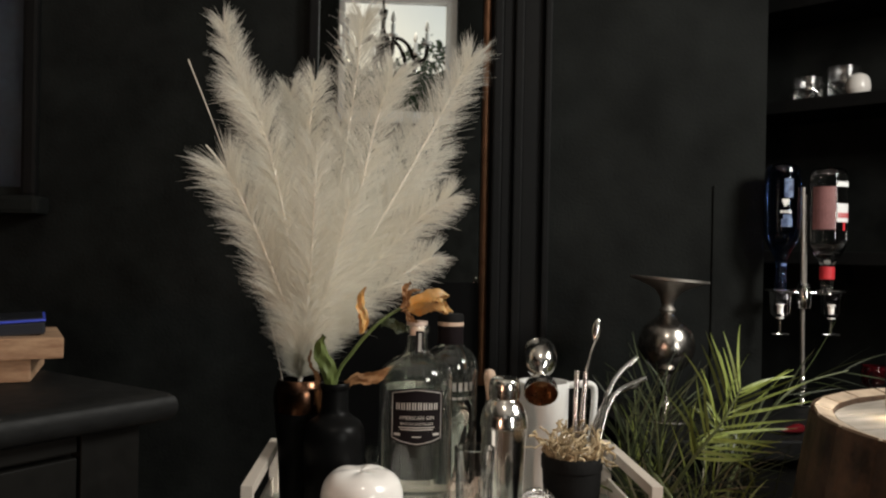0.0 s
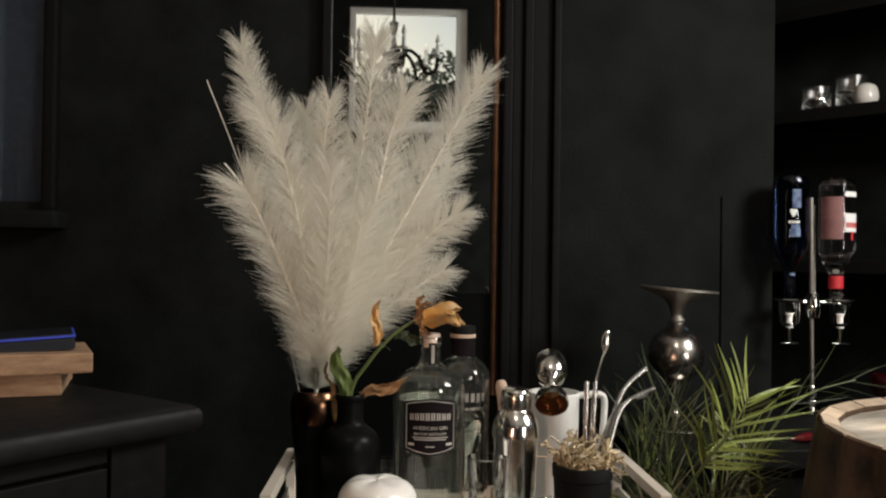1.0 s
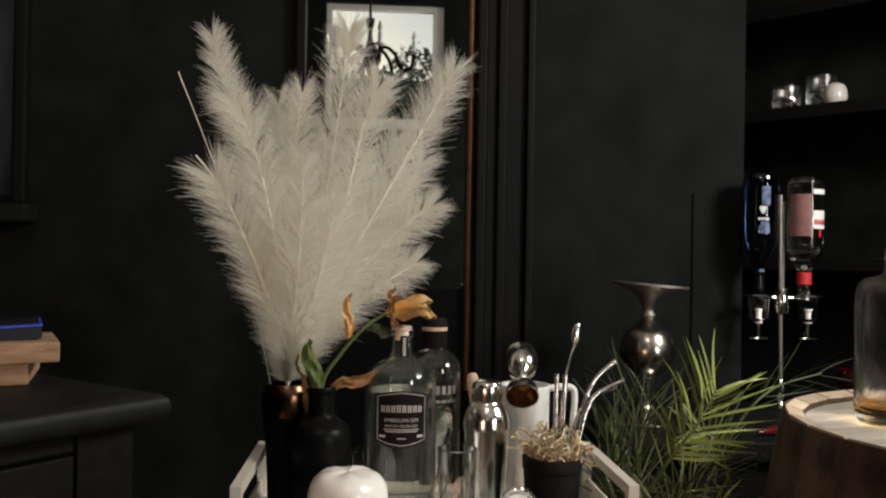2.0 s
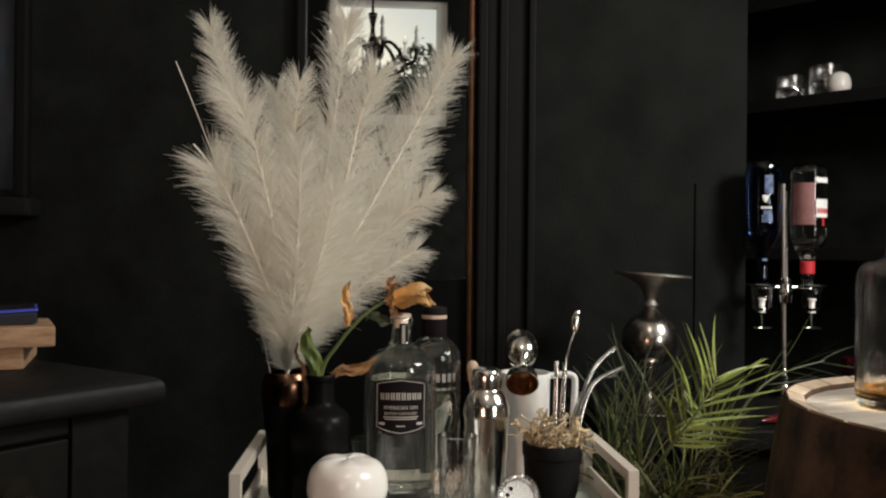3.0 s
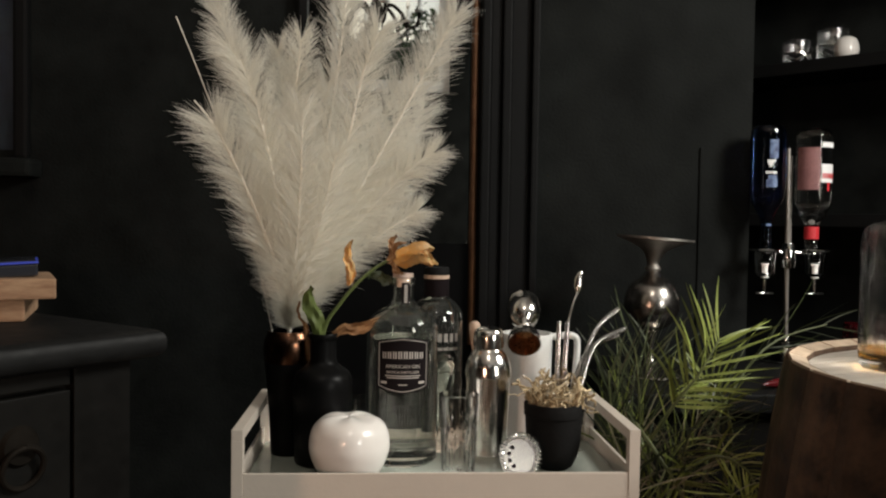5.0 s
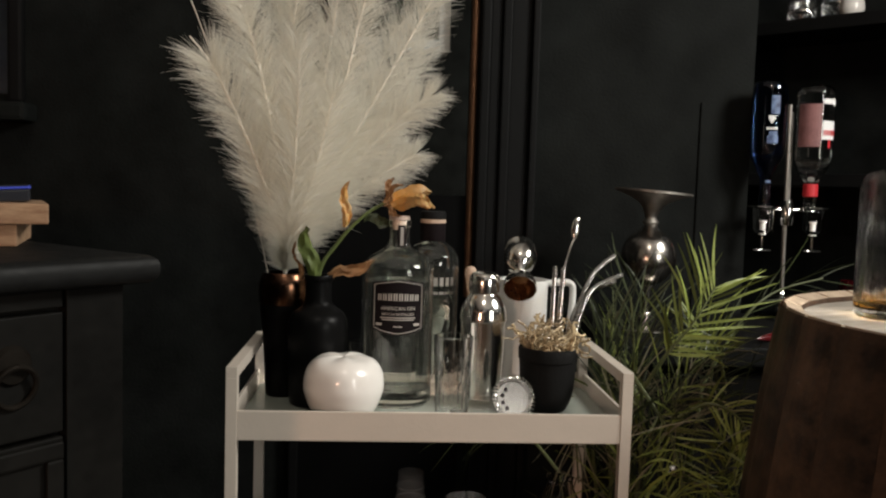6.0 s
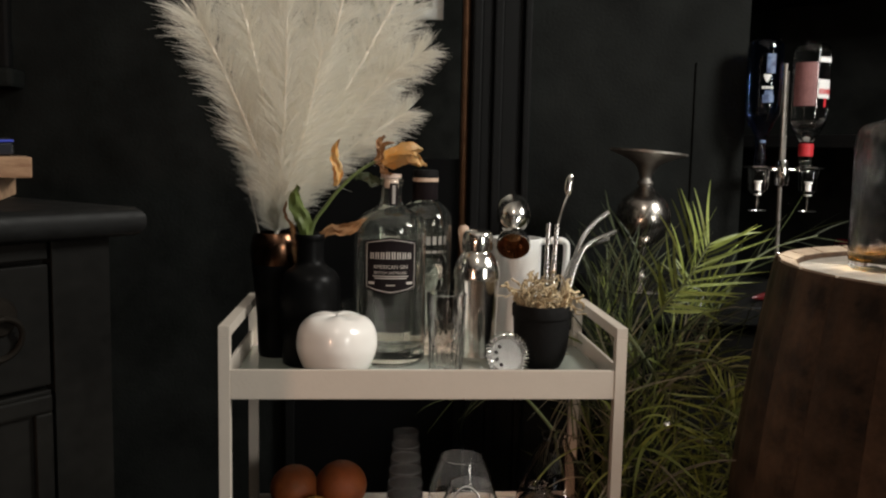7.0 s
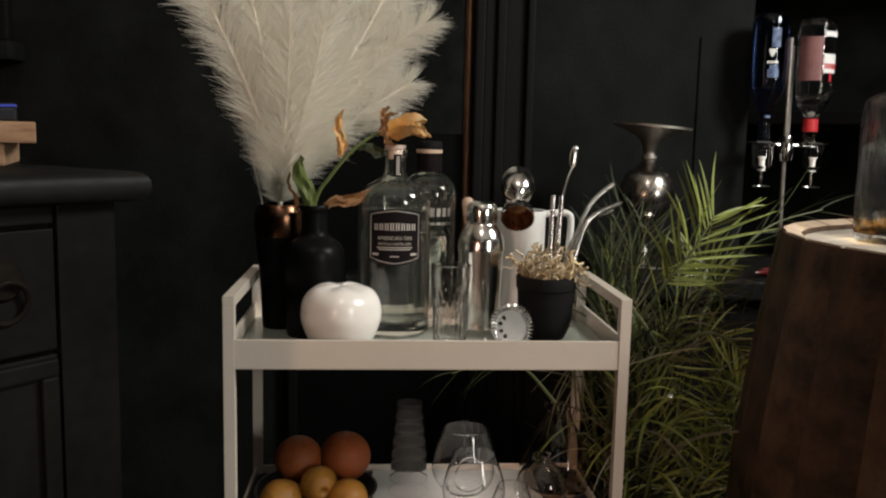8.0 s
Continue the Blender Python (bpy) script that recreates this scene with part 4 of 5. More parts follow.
lily = thing("lily_stem", (-0.141, 1.022, TRAY + 0.02), "wilting orange lily on a curved green stem", "flower")
L0 = Vector((-0.141, 1.022, TRAY + 0.02))
rng = random.Random(8)
bm = bmesh.new()
STEM = rounded([(-0.141, 1.022, 0.86), (-0.140, 1.022, 0.985), (-0.118, 1.026, 1.030), (-0.086, 1.032, 1.066), (-0.052, 1.040, 1.088)], 6)
tube(bm, [Vector(p) - L0 for p in STEM], [0.0026 - 0.0008 * i / len(STEM) for i in range(len(STEM))], 8)
part("stem", bm, LILYGREEN, lily, smooth=True)
for name, root, along, across, ln, wd, curl, mat, lab in (
        ("petal", (-0.055, 1.034, 1.088), (1, 0.1, 0.16), (0.1, 0.5, -1), 0.056, 0.026, 0.004, PETAL, ""),
        ("petal", (-0.052, 1.030, 1.083), (1, -0.1, 0.02), (0.1, 0.7, -0.9), 0.050, 0.020, -0.008, PETAL, ""),
        ("petal", (-0.054, 1.040, 1.086), (1, 0.3, 0.30), (0, 1, -0.4), 0.046, 0.018, 0.006, PETAL, ""),
        ("petal", (-0.058, 1.036, 1.085), (0.35, 0.0, 1.0), (1, 0.4, -0.3), 0.032, 0.012, 0.006, DRYPETAL, ""),
        ("petal", (-0.062, 1.030, 1.084), (0.75, -0.1, 0.9), (0.8, 0.5, -0.6), 0.034, 0.010, -0.006, DRYPETAL, ""),
        ("petal", (-0.020, 1.036, 1.092), (1, -0.2, -0.25), (0.2, 0.8, 0.8), 0.026, 0.014, -0.010, PETAL, ""),
        ("petal", (-0.060, 1.028, 1.080), (0.8, -0.2, -0.7), (0.6, 0.6, 0.5), 0.026, 0.009, 0.008, DRYPETAL, ""),
        ("bud", (-0.110, 1.020, 1.052), (0.10, 0.0, 1.0), (1, 0.3, 0), 0.058, 0.013, 0.002, PETAL, "slim orange bud petal"),
        ("leaf", (-0.146, 1.015, 0.986), (-0.14, -0.15, 1.0), (1, 0.30, 0.12), 0.070, 0.021, -0.006, LILYGREEN, "broad green leaf"),
        ("leaf", (-0.126, 1.018, 0.988), (1, 0.0, 0.42), (-0.35, 0.25, 1), 0.064, 0.015, 0.004, DRYPETAL, "dry brown leaf"),
        ("leaf", (-0.162, 1.020, 0.985), (-0.12, 0.0, 1), (1, 0.6, 0), 0.048, 0.006, 0.002, DRYPETAL, "dry brown leaf"),
        ("leaf", (-0.085, 1.04, 1.060), (1, 0.2, 0.0), (0.1, 0.6, 1), 0.040, 0.016, -0.004, DEEPSHADEGREEN, "curled green leaf")):
    bm = bmesh.new()
    petal(bm, Vector(root) - L0, Vector(along), Vector(across), ln, wd, curl, rng)
    part(name, bm, mat, lily, lab, smooth=True)


# ---------------------------------------------------------------- things on the lower shelf
def orange(where, r, material, name, label, sy=1.0, turn=0):
    o = thing(name, where, label, "fruit", "fruit in the bowl", turn=(90, 0, turn) if sy > 1 else (0, 0, 0))
    bm = bmesh.new()
    if sy > 1:
        prof = rounded([(0, -0.80 * sy * r), (0.20 * r, -0.93 * sy * r), (0.66 * r, -0.76 * sy * r), (r, 0.05 * r), (0.72 * r, 0.74 * sy * r), (0.30 * r, 0.96 * sy * r), (0.10 * r, 0.84 * sy * r), (0, 0.78 * sy * r)], 5)
    else:
        prof = [(r * math.sin(math.pi * i / 20) , -r * math.cos(math.pi * i / 20) * (0.96 if i < 19 else 0.93)) for i in range(21)]
        prof[0], prof[-1] = (0, prof[0][1]), (0, prof[-1][1])
    lathe(bm, prof, 32)
    body = part("peel", bm, material, o, smooth=True)
    bm = bmesh.new()
    lathe(bm, [(0, 0), (0.0022, 0), (0.0018, 0.0016), (0, 0.0018)], 8, (0, 0, (0.80 * sy if sy > 1 else 0.93) * r - 0.0006))
    part("stem_end", bm, DRYPETAL, o)


bowl = thing("fruit_bowl", (-0.135, 1.015, LOW + 0.0005), "dark round fruit bowl", "bowl")
bm = bmesh.new()
lathe(bm, shell(rounded([(0.040, 0), (0.045, 0.002), (0.064, 0.010), (0.076, 0.022), (0.078, 0.025)], 4), 0.003, 0.004), 48)
part("body", bm, BOWL, bowl, smooth=True)
orange((-0.160, 1.040, LOW + 0.053), 0.031, ORANGE, "orange", "ripe orange in a dark bowl")
orange((-0.100, 1.045, LOW + 0.054), 0.0335, ORANGE, "orange", "large ripe orange in a dark bowl")
orange((-0.131, 1.000, LOW + 0.034), 0.0240, LEMON, "apple", "small brownish-yellow apple in a dark bowl", 1.05, 20)
orange((-0.176, 0.985, LOW + 0.022), 0.025, LEMON, "apple", "bumpy yellow apple in a dark bowl", 1.08, -35)
orange((-0.094, 0.983, LOW + 0.023), 0.025, LEMON, "apple", "yellow apple with a dark stem hollow", 1.05, 30)

stack = thing("cup_stack", (-0.016, 1.045, LOW + 0.0055), "stack of upturned clear plastic cups", "plastic cups")
for k in range(6):
    bm = bmesh.new()
    z, r = k * 0.0172, 0.0268 - 0.0017 * k
    lathe(bm, [(r, z), (r + 0.0005, z + 0.002), (r + 0.0002, z + 0.003), (r - 0.0018, z + 0.034), (0.0, z + 0.0345), (0.0, z + 0.0338), (r - 0.0025, z + 0.0332), (r - 0.0006, z + 0.003), (r - 0.0007, z)], 32)
    cup = part("cup", bm, PLASTIC, stack, smooth=True, shadow=False)
    bm = bmesh.new()
    lathe(bm, [(r - 0.0007, z), (r + 0.0004, z + 0.0004), (r + 0.0004, z + 0.0013), (r - 0.0007, z + 0.0016)], 32)
    part("rim", bm, CUPRIM, cup, smooth=True, shadow=False)
    bm = bmesh.new()
    lathe(bm, [(r - 0.0024, z + 0.0338), (r - 0.0015, z + 0.0342), (r - 0.0015, z + 0.0350), (r - 0.0024, z + 0.0352)], 32)
    part("base_edge", bm, CUPRIM, cup, smooth=True, shadow=False)


def stemless(where, s=1.0, tall=0.80):
    g = thing("stemless_wine_glass", where, "clear stemless wine glass", "glass", "stemless glasses")
    prof = [(r * s, z * s * tall) for r, z in rounded([(0.022, 0), (0.028, 0.003), (0.040, 0.022), (0.0445, 0.042), (0.0415, 0.068), (0.0335, 0.098), (0.0300, 0.110)], 4)]
    vessel("glass", prof, 0.0014, CLEAR, g, 44, 0.004)


stemless((0.058, 1.045, LOW + 0.0055), 0.98)
stemless((0.063, 0.975, LOW + 0.0055), 0.88)
stemless((0.105, 0.935, LOW + 0.0055), 0.60)
dec = thing("decanter", (0.186, 1.070, LOW + 0.0005), "dark smoked glass decanter with wide base", "decanter")
vessel("glass", rounded([(0.042, 0), (0.047, 0.003), (0.050, 0.018), (0.047, 0.042), (0.034, 0.072), (0.0215, 0.095), (0.0185, 0.108), (0.0200, 0.112)], 4), 0.002, SMOKE, dec, 44)
dec = thing("round_decanter", (0.150, 0.985, LOW + 0.0055), "small round smoked glass decanter", "decanter")
vessel("glass", rounded([(0.020, 0), (0.026, 0.002), (0.0335, 0.024), (0.0300, 0.044), (0.0180, 0.060), (0.0125, 0.066), (0.0125, 0.071), (0.0140, 0.072)], 4), 0.002, SMOKE, dec, 40)



# ---------------------------------------------------------------- dresser
DC, DA = (-0.229, 0.617), 231.5      # top's near corner, direction of its front edge
dresser = thing("dresser", (DC[0], DC[1], 0), "worn black painted dresser with drawers", "dresser", turn=(0, 0, DA))
# local x runs along the front, local y towards the back is negative
TOPZ = 1.049
bm = bmesh.new()
box(bm, 0.0, 1.15, -0.50, 0.0, TOPZ - 0.022, TOPZ)
front = [e for e in bm.edges if (all(abs(v.co.y) < 1e-6 for v in e.verts) or all(abs(v.co.x) < 1e-6 for v in e.verts)) and abs(e.verts[0].co.z - e.verts[1].co.z) < 1e-6]
bmesh.ops.bevel(bm, geom=front, offset=0.0092, segments=5, affect="EDGES", profile=0.5)
part("top", bm, DRESSERTOP, dresser, "black lacquered top with rounded edge", smooth=True)
bm = bmesh.new()
box(bm, 0.020, 1.12, -0.48, -0.030, 0.10, TOPZ - 0.022, 0.002)
part("body", bm, DRESSER, dresser)
bm = bmesh.new()
box(bm, 0.020, 0.066, -0.030, -0.0178, 0.0, TOPZ - 0.022, 0.0008)
part("corner_post", bm, DRESSER, dresser)
for z0, z1, name in ((1.0135, TOPZ - 0.0225, "drawer"), (0.9235, 1.0100, "drawer"), (0.30, 0.9200, "cupboard_door")):
    bm = bmesh.new()
    box(bm, 0.0685, 1.05, -0.030, -0.0185, z0, z1, 0.0012)
    dr = part(name, bm, DRESSER, dresser)
    if name == "cupboard_door":
        bm = bmesh.new()
        x0, x1, a, b, w = 0.0705, 1.04, z0 + 0.012, z1 - 0.002, 0.013
        for q in ((x0, x1, b - w, b), (x0, x1, a, a + w), (x0, x0 + w, a + w, b - w), (x1 - w, x1, a + w, b - w)):
            box(bm, q[0], q[1], -0.0182, -0.0135, q[2], q[3], 0.002)
        part("moulding", bm, DRESSER, dr)
    elif z0 < 1.0:
        for x in (0.106, 0.88):
            zc = (z0 + z1) / 2
            bm = bmesh.new()
            got = bmesh.ops.create_cone(bm, cap_ends=True, segments=24, radius1=0.015, radius2=0.012, depth=0.004)
            bmesh.ops.transform(bm, matrix=pose(x, -0.0172, zc + 0.010, -90, 0, 0), verts=got["verts"])
            plate = part("back_plate", bm, IRON, dr, "dark iron round back plate", smooth=True)
            bm = bmesh.new()
            pts = [(x + 0.0145 * math.sin(t), -0.0135 + 0.003 * math.cos(t), zc - 0.004 + 0.0145 * math.cos(t)) for t in [2 * math.pi * k / 32 for k in range(33)]]
            tube(bm, pts, 0.0022, 8, cap=False)
            part("ring_pull", bm, IRON, dr, "dark iron ring pull", smooth=True)


def plank(where, turn, length, depth, height, label):
    p = thing("wooden_block", where, label, "wood block", turn=(0, 0, turn))
    bm = bmesh.new()
    box(bm, -length, 0, 0, depth, 0, height, 0.0015)
    for v in bm.verts:
        v.co.z += 0.0008 * math.sin(v.co.x * 60) if v.co.z > height / 2 else 0
    part("board", bm, PINE, p)


plank((-0.348, 0.648, TOPZ + 0.0005), 16, 0.16, 0.10, 0.0175, "raw pine block on the black dresser")
plank((-0.325, 0.652, TOPZ + 0.0185), 24, 0.18, 0.09, 0.0165, "raw pine board lying across another")
tab = thing("tablet", (-0.342, 0.660, TOPZ + 0.0362), "dark tablet with bright blue edge on pine boards", "tablet", turn=(0, -3, 22))
bm = bmesh.new()
box(bm, -0.17, 0, 0, 0.07, 0.0, 0.010, 0.002)
part("case", bm, DEVICE, tab)
bm = bmesh.new()
box(bm, -0.17, 0.0005, -0.0008, 0.0705, 0.0102, 0.0120, 0.0005)
part("edge", bm, BLUEEDGE, tab, "bright blue plastic edge")
bm = bmesh.new()
box(bm, -0.168, -0.0015, 0.0008, 0.069, 0.0122, 0.0132, 0.0003)
part("screen", bm, DEVICE, tab)


# ---------------------------------------------------------------- black counter and what stands on it
CT = 0.835
counter = thing("bar_counter", (0.36, 1.42, 0), "plain black painted bar counter", "counter")
bm = bmesh.new()
box(bm, 0.0, 1.28, 0.0, 0.425, CT - 0.035, CT, 0.004)
part("worktop", bm, DRESSERTOP, counter)
bm = bmesh.new()
box(bm, 0.02, 1.26, 0.02, 0.425, 0.0, CT - 0.035, 0.002)
part("body", bm, DRESSER, counter)

holder = thing("candle_holder", (0.460, 1.60, CT + 0.0005), "tall dark mercury glass pillar candle holder", "candle holder", turn=(0, 0.8, 0))
bm = bmesh.new()
lathe(bm, rounded([(0, 0.002), (0.055, 0.0), (0.057, 0.006), (0.030, 0.016), (0.011, 0.034), (0.009, 0.070), (0.016, 0.088), (0.0125, 0.096)], 4), 40)
part("foot", bm, MERCURY, holder, smooth=True)
bm = bmesh.new()
lathe(bm, rounded([(0.011, 0.088), (0.034, 0.100), (0.0515, 0.124), (0.0535, 0.150), (0.0430, 0.178), (0.022, 0.196), (0.0125, 0.207)], 5), 48)
part("globe", bm, MERCURY, holder, smooth=True)
bm = bmesh.new()
lathe(bm, rounded([(0.0125, 0.206), (0.0155, 0.212), (0.0112, 0.220), (0.0150, 0.233), (0.026, 0.249), (0.053, 0.262), (0.0725, 0.268)], 4) + [(0.0752, 0.2695), (0.0752, 0.2735), (0, 0.2735)], 48)
bmesh.ops.transform(bm, matrix=pose(0, 0, 0.225, 0, 3.4, 0) @ pose(0, 0, -0.225), verts=[v for v in bm.verts if v.co.z > 0.23])
part("candle_plate", bm, PEWTER, holder, "wide flat pewter plate", smooth=True)

# optic stand: a pole with two bottles upside down
OX, OY = 0.824, 1.78
stand = thing("optic_stand", (OX, OY, CT + 0.0005), "chrome bar optic stand with pole and arms", "optic stand")
bm = bmesh.new()
lathe(bm, rounded([(0, 0.0), (0.050, 0.0), (0.052, 0.006), (0.020, 0.016), (0.010, 0.030), (0.0115, 0.045), (0.0065, 0.060)], 3), 36)
part("base", bm, CHROME, stand, smooth=True)
bm = bmesh.new()
tube(bm, [(0, 0, 0.055), (-0.003, 0, 0.25), (-0.006, 0, 0.47)], 0.0048, 12)
part("pole", bm, PEWTER, stand, smooth=True)
bm = bmesh.new()
tube(bm, [(0.008, 0.012, 0.25), (0.006, 0.012, 0.455)], 0.0038, 10)
part("rod", bm, PEWTER, stand, "dull pewter side rod", smooth=True)
bm = bmesh.new()
lathe(bm, [(0, 0.205), (0.014, 0.207), (0.017, 0.225), (0.015, 0.25), (0.012, 0.262), (0, 0.264)], 20)
part("clamp", bm, CHROME, stand, smooth=True)
for dx in (-0.052, 0.062):
    bm = bmesh.new()
    box(bm, min(0, dx), max(0, dx), -0.004, 0.004, 0.238, 0.243, 0.001)
    part("arm", bm, CHROME, stand)
    bm = bmesh.new()
    lathe(bm, [(0.020, 0.2435), (0.033, 0.2440), (0.034, 0.2465), (0.033, 0.248), (0.012, 0.249)], 28, (dx, 0, 0))
    part("collar", bm, CHROME, stand, smooth=True)
    bm = bmesh.new()
    lathe(bm, [(0.0225, 0.243), (0.0235, 0.24), (0.0215, 0.196), (0.014, 0.188), (0.0, 0.187)], 28, (dx, 0, 0))
    part("chamber", bm, CLEAR, stand, smooth=True, shadow=False)
    bm = bmesh.new()
    lathe(bm, [(0, 0.216), (0.0125, 0.216), (0.0125, 0.213), (0.0092, 0.212), (0.0082, 0.185), (0, 0.184)], 20, (dx, 0, 0))
    part("valve", bm, ENAMEL, stand, "white plastic valve", smooth=True)
    bm = bmesh.new()
    tube(bm, [(dx, 0, 0.187), (dx, 0, 0.152)], 0.0042, 10)
    box(bm, dx - 0.020, dx + 0.020, -0.004, 0.004, 0.149, 0.153, 0.001)
    part("spout", bm, CHROME, stand, smooth=True)


def upturned(name, x, label, out, material, y=0.0):
    b = thing(name, (OX + x, OY + y, CT + 0.2495), label, "bottle", turn=(0, 0, 0))
    bm = bmesh.new()
    top = out[-1][1]
    inner = [(max(r - 0.0026, 0.004), min(z, top - 0.006)) for r, z in out][::-1]
    lathe(bm, out + [(0, top - 0.001), (0, top - 0.006)] + inner + [out[0]], 44)
    bmesh.ops.recalc_face_normals(bm, faces=bm.faces)
    part("glass", bm, material, b, smooth=True)
    return b


b = upturned("blue_bottle", -0.052, "blue glass spirits bottle upside down in the optic",
             rounded([(0.0125, 0.0), (0.0130, 0.012), (0.0115, 0.030), (0.0125, 0.060), (0.0210, 0.080), (0.0330, 0.104), (0.0372, 0.128), (0.0378, 0.215), (0.0370, 0.252), (0.0310, 0.267), (0.016, 0.271)], 4), BLUEGLASS)
# prints on the body; the last strip is a highlight coloured onto the neck
for z0, z1, a0, a1, mat, lab in ((0.196, 0.236, -1.90, -1.42, BLUEMOTTLE, "mottled blue printed picture"), (0.150, 0.160, -1.95, -1.50, BLUEMOTTLE, ""), (0.186, 0.193, -2.02, -1.66, LABELWHITE, "white printed shield"), (0.181, 0.186, -1.97, -1.71, LABELWHITE, ""), (0.177, 0.181, -1.90, -1.78, LABELWHITE, ""), (0.163, 0.168, -2.10, -1.96, LABELWHITE, "white printed word as bars"), (0.163, 0.168, -1.92, -1.80, LABELWHITE, ""), (0.163, 0.168, -1.76, -1.66, LABELWHITE, ""), (0.163, 0.168, -1.62, -1.50, LABELWHITE, ""),
                            (0.134, 0.150, -2.05, -1.45, BLUEMOTTLE, ""), (0.050, 0.055, -2.0, -1.2, NECKGLINT, "")):
    bm = bmesh.new()
    r = 0.0379 if z0 > 0.13 else (0.0315 if z0 > 0.09 else 0.0135)
    wrap_label(bm, r, a0, a1, z0, z1, steps=6, lift=0.0006)
    part("print", bm, mat, b, lab)
b = upturned("clear_bottle", 0.051, "clear glass spirits bottle with red and white label",
             rounded([(0.0130, 0.0), (0.0140, 0.012), (0.0130, 0.040), (0.0150, 0.055), (0.0260, 0.072), (0.0365, 0.095), (0.0385, 0.120), (0.0385, 0.235), (0.0370, 0.252), (0.0300, 0.262), (0.016, 0.264)], 4), CLEAR)
bm = bmesh.new()
lathe(bm, [(0.0135, 0.022), (0.0155, 0.023), (0.0155, 0.049), (0.0140, 0.050)], 28)
part("neck_band", bm, LABELRED, b, "bright red neck band", smooth=True)
for z0, z1, a0, a1, mat, lab in ((0.130, 0.222, -2.95, -1.66, LABELPINK, "faded red back label"), (0.222, 0.233, -1.60, -0.40, LABELWHITE, "white label strip"), (0.146, 0.186, -1.60, -0.40, LABELWHITE, "white label with red word bars")):
    bm = bmesh.new()
    wrap_label(bm, 0.0387, a0, a1, z0, z1, steps=8, lift=0.0006)
    part("label", bm, mat, b, lab)
bm = bmesh.new()
for k in range(8):
    a = -1.54 + k * 0.135
    wrap_label(bm, 0.0387, a, a + 0.09, 0.155, 0.166, steps=1, lift=0.0012)
wrap_label(bm, 0.0387, -1.22, -1.06, 0.128, 0.146, steps=2, lift=0.0010)
part("print_block", bm, LABELRED, b, "red printed word as bars")


def goblet(where, material, label, s=1.0):
    g = thing("goblet", where, label, "glass", "goblets on the counter")
    bm = bmesh.new()
    lathe(bm, [(r * s, z * s) for r, z in [(0, 0.0), (0.032, 0.001), (0.033, 0.003)] + rounded([(0.012, 0.007), (0.0045, 0.016), (0.0040, 0.055), (0.010, 0.066), (0.027, 0.082), (0.032, 0.105), (0.029, 0.130)], 4) + rounded([(0.0278, 0.130), (0.0308, 0.105), (0.026, 0.084), (0.006, 0.070), (0, 0.069)], 3)], 36)
    part("bowl", bm, material, g, smooth=True, shadow=False)


goblet((0.925, 1.68, CT + 0.0005), REDGLASS, "dark red glass goblet on the black counter", 0.75)
goblet((1.000, 1.72, CT + 0.0005), REDGLASS, "dark red glass goblet on the black counter", 0.75)
goblet((0.885, 1.58, CT + 0.0005), SMOKE, "smoked glass goblet on the black counter", 0.75)
pep = thing("red_ornament", (0.655, 1.47, CT + 0.010), "shiny dark red chilli-shaped ornament", "ornament", turn=(0, 90, 25))
bm = bmesh.new()
lathe(bm, rounded([(0, -0.034), (0.004, -0.022), (0.008, 0.0), (0.009, 0.016), (0.005, 0.026), (0, 0.028)], 4), 20)
part("body", bm, DARKRED, pep, smooth=True)


# ---------------------------------------------------------------- alcove shelves
def on_slant(u, v, z):
    """A place in the alcove: u along the shelf's front edge, v in front of the slanting wall."""
    return tuple(pose(1.20, 2.50, 0, 0, 0, -49) @ Vector((u, -v, z)))


for z in (1.594, 1.885, 1.17):
    sh = thing("wall_shelf", on_slant(0, 0, z), "thick black floating wall shelf", "shelf", "alcove shelves", turn=(0, 0, -49))
    bm = bmesh.new()
    box(bm, -0.24, 1.5, -0.25, -0.001, -0.036, 0.0, 0.003)
    part("board", bm, TRIM, sh)


def votive(u, v, r, h, label):
    g = thing("votive_glass", on_slant(u, v, 1.5945), label, "votive glass", "votives on the shelf")
    vessel("glass", [(r * 0.94, 0), (r, 0.003), (r, h * 0.6), (r * 1.02, h)], 0.0032, VOTIVE, g, 12, 0.010)
    bm = bmesh.new()
    lathe(bm, [(r + 0.0004, h * 0.50), (r + 0.0016, h * 0.51), (r + 0.0016, h * 0.54), (r + 0.0004, h * 0.55)], 32)
    for s in (-1, 1):
        tube(bm, rounded([(0, -r - 0.002, h * 0.52), (s * r * 0.5, -r - 0.003, h * 0.74), (s * r * 0.75, -r * 0.9, h * 0.62), (0, -r - 0.002, h * 0.52), (s * r * 0.45, -r - 0.002, h * 0.25)], 5), 0.0012, 6)
    part("ribbon", bm, BRUSHED, g, "silver tied ribbon", smooth=True)
    return g


votive(0.036, 0.125, 0.039, 0.078, "clear glass votive tied with silver ribbon")
votive(0.137, 0.125, 0.042, 0.096, "larger clear glass votive tied with silver ribbon")
ball = thing("white_candle", on_slant(0.190, 0.165, 1.5945), "round white ball candle on the shelf", "candle")
bm = bmesh.new()
lathe(bm, rounded([(0, 0), (0.018, 0.001), (0.030, 0.016), (0.032, 0.034), (0.026, 0.056), (0.011, 0.066), (0, 0.067)], 5), 36)
part("wax", bm, CERAMIC, ball, smooth=True)
bm = bmesh.new()
tube(bm, [(0, 0, 0.066), (0.001, 0, 0.074)], 0.0009, 6)
part("wick", bm, MATTEBLACK, ball)


# ---------------------------------------------------------------- barrel with a rippled carafe
BC, BR, BH = (0.678, 0.847), 0.276, 0.977
barrel = thing("whisky_barrel", (*BC, 0), "dark stained oak barrel used as a table", "barrel")


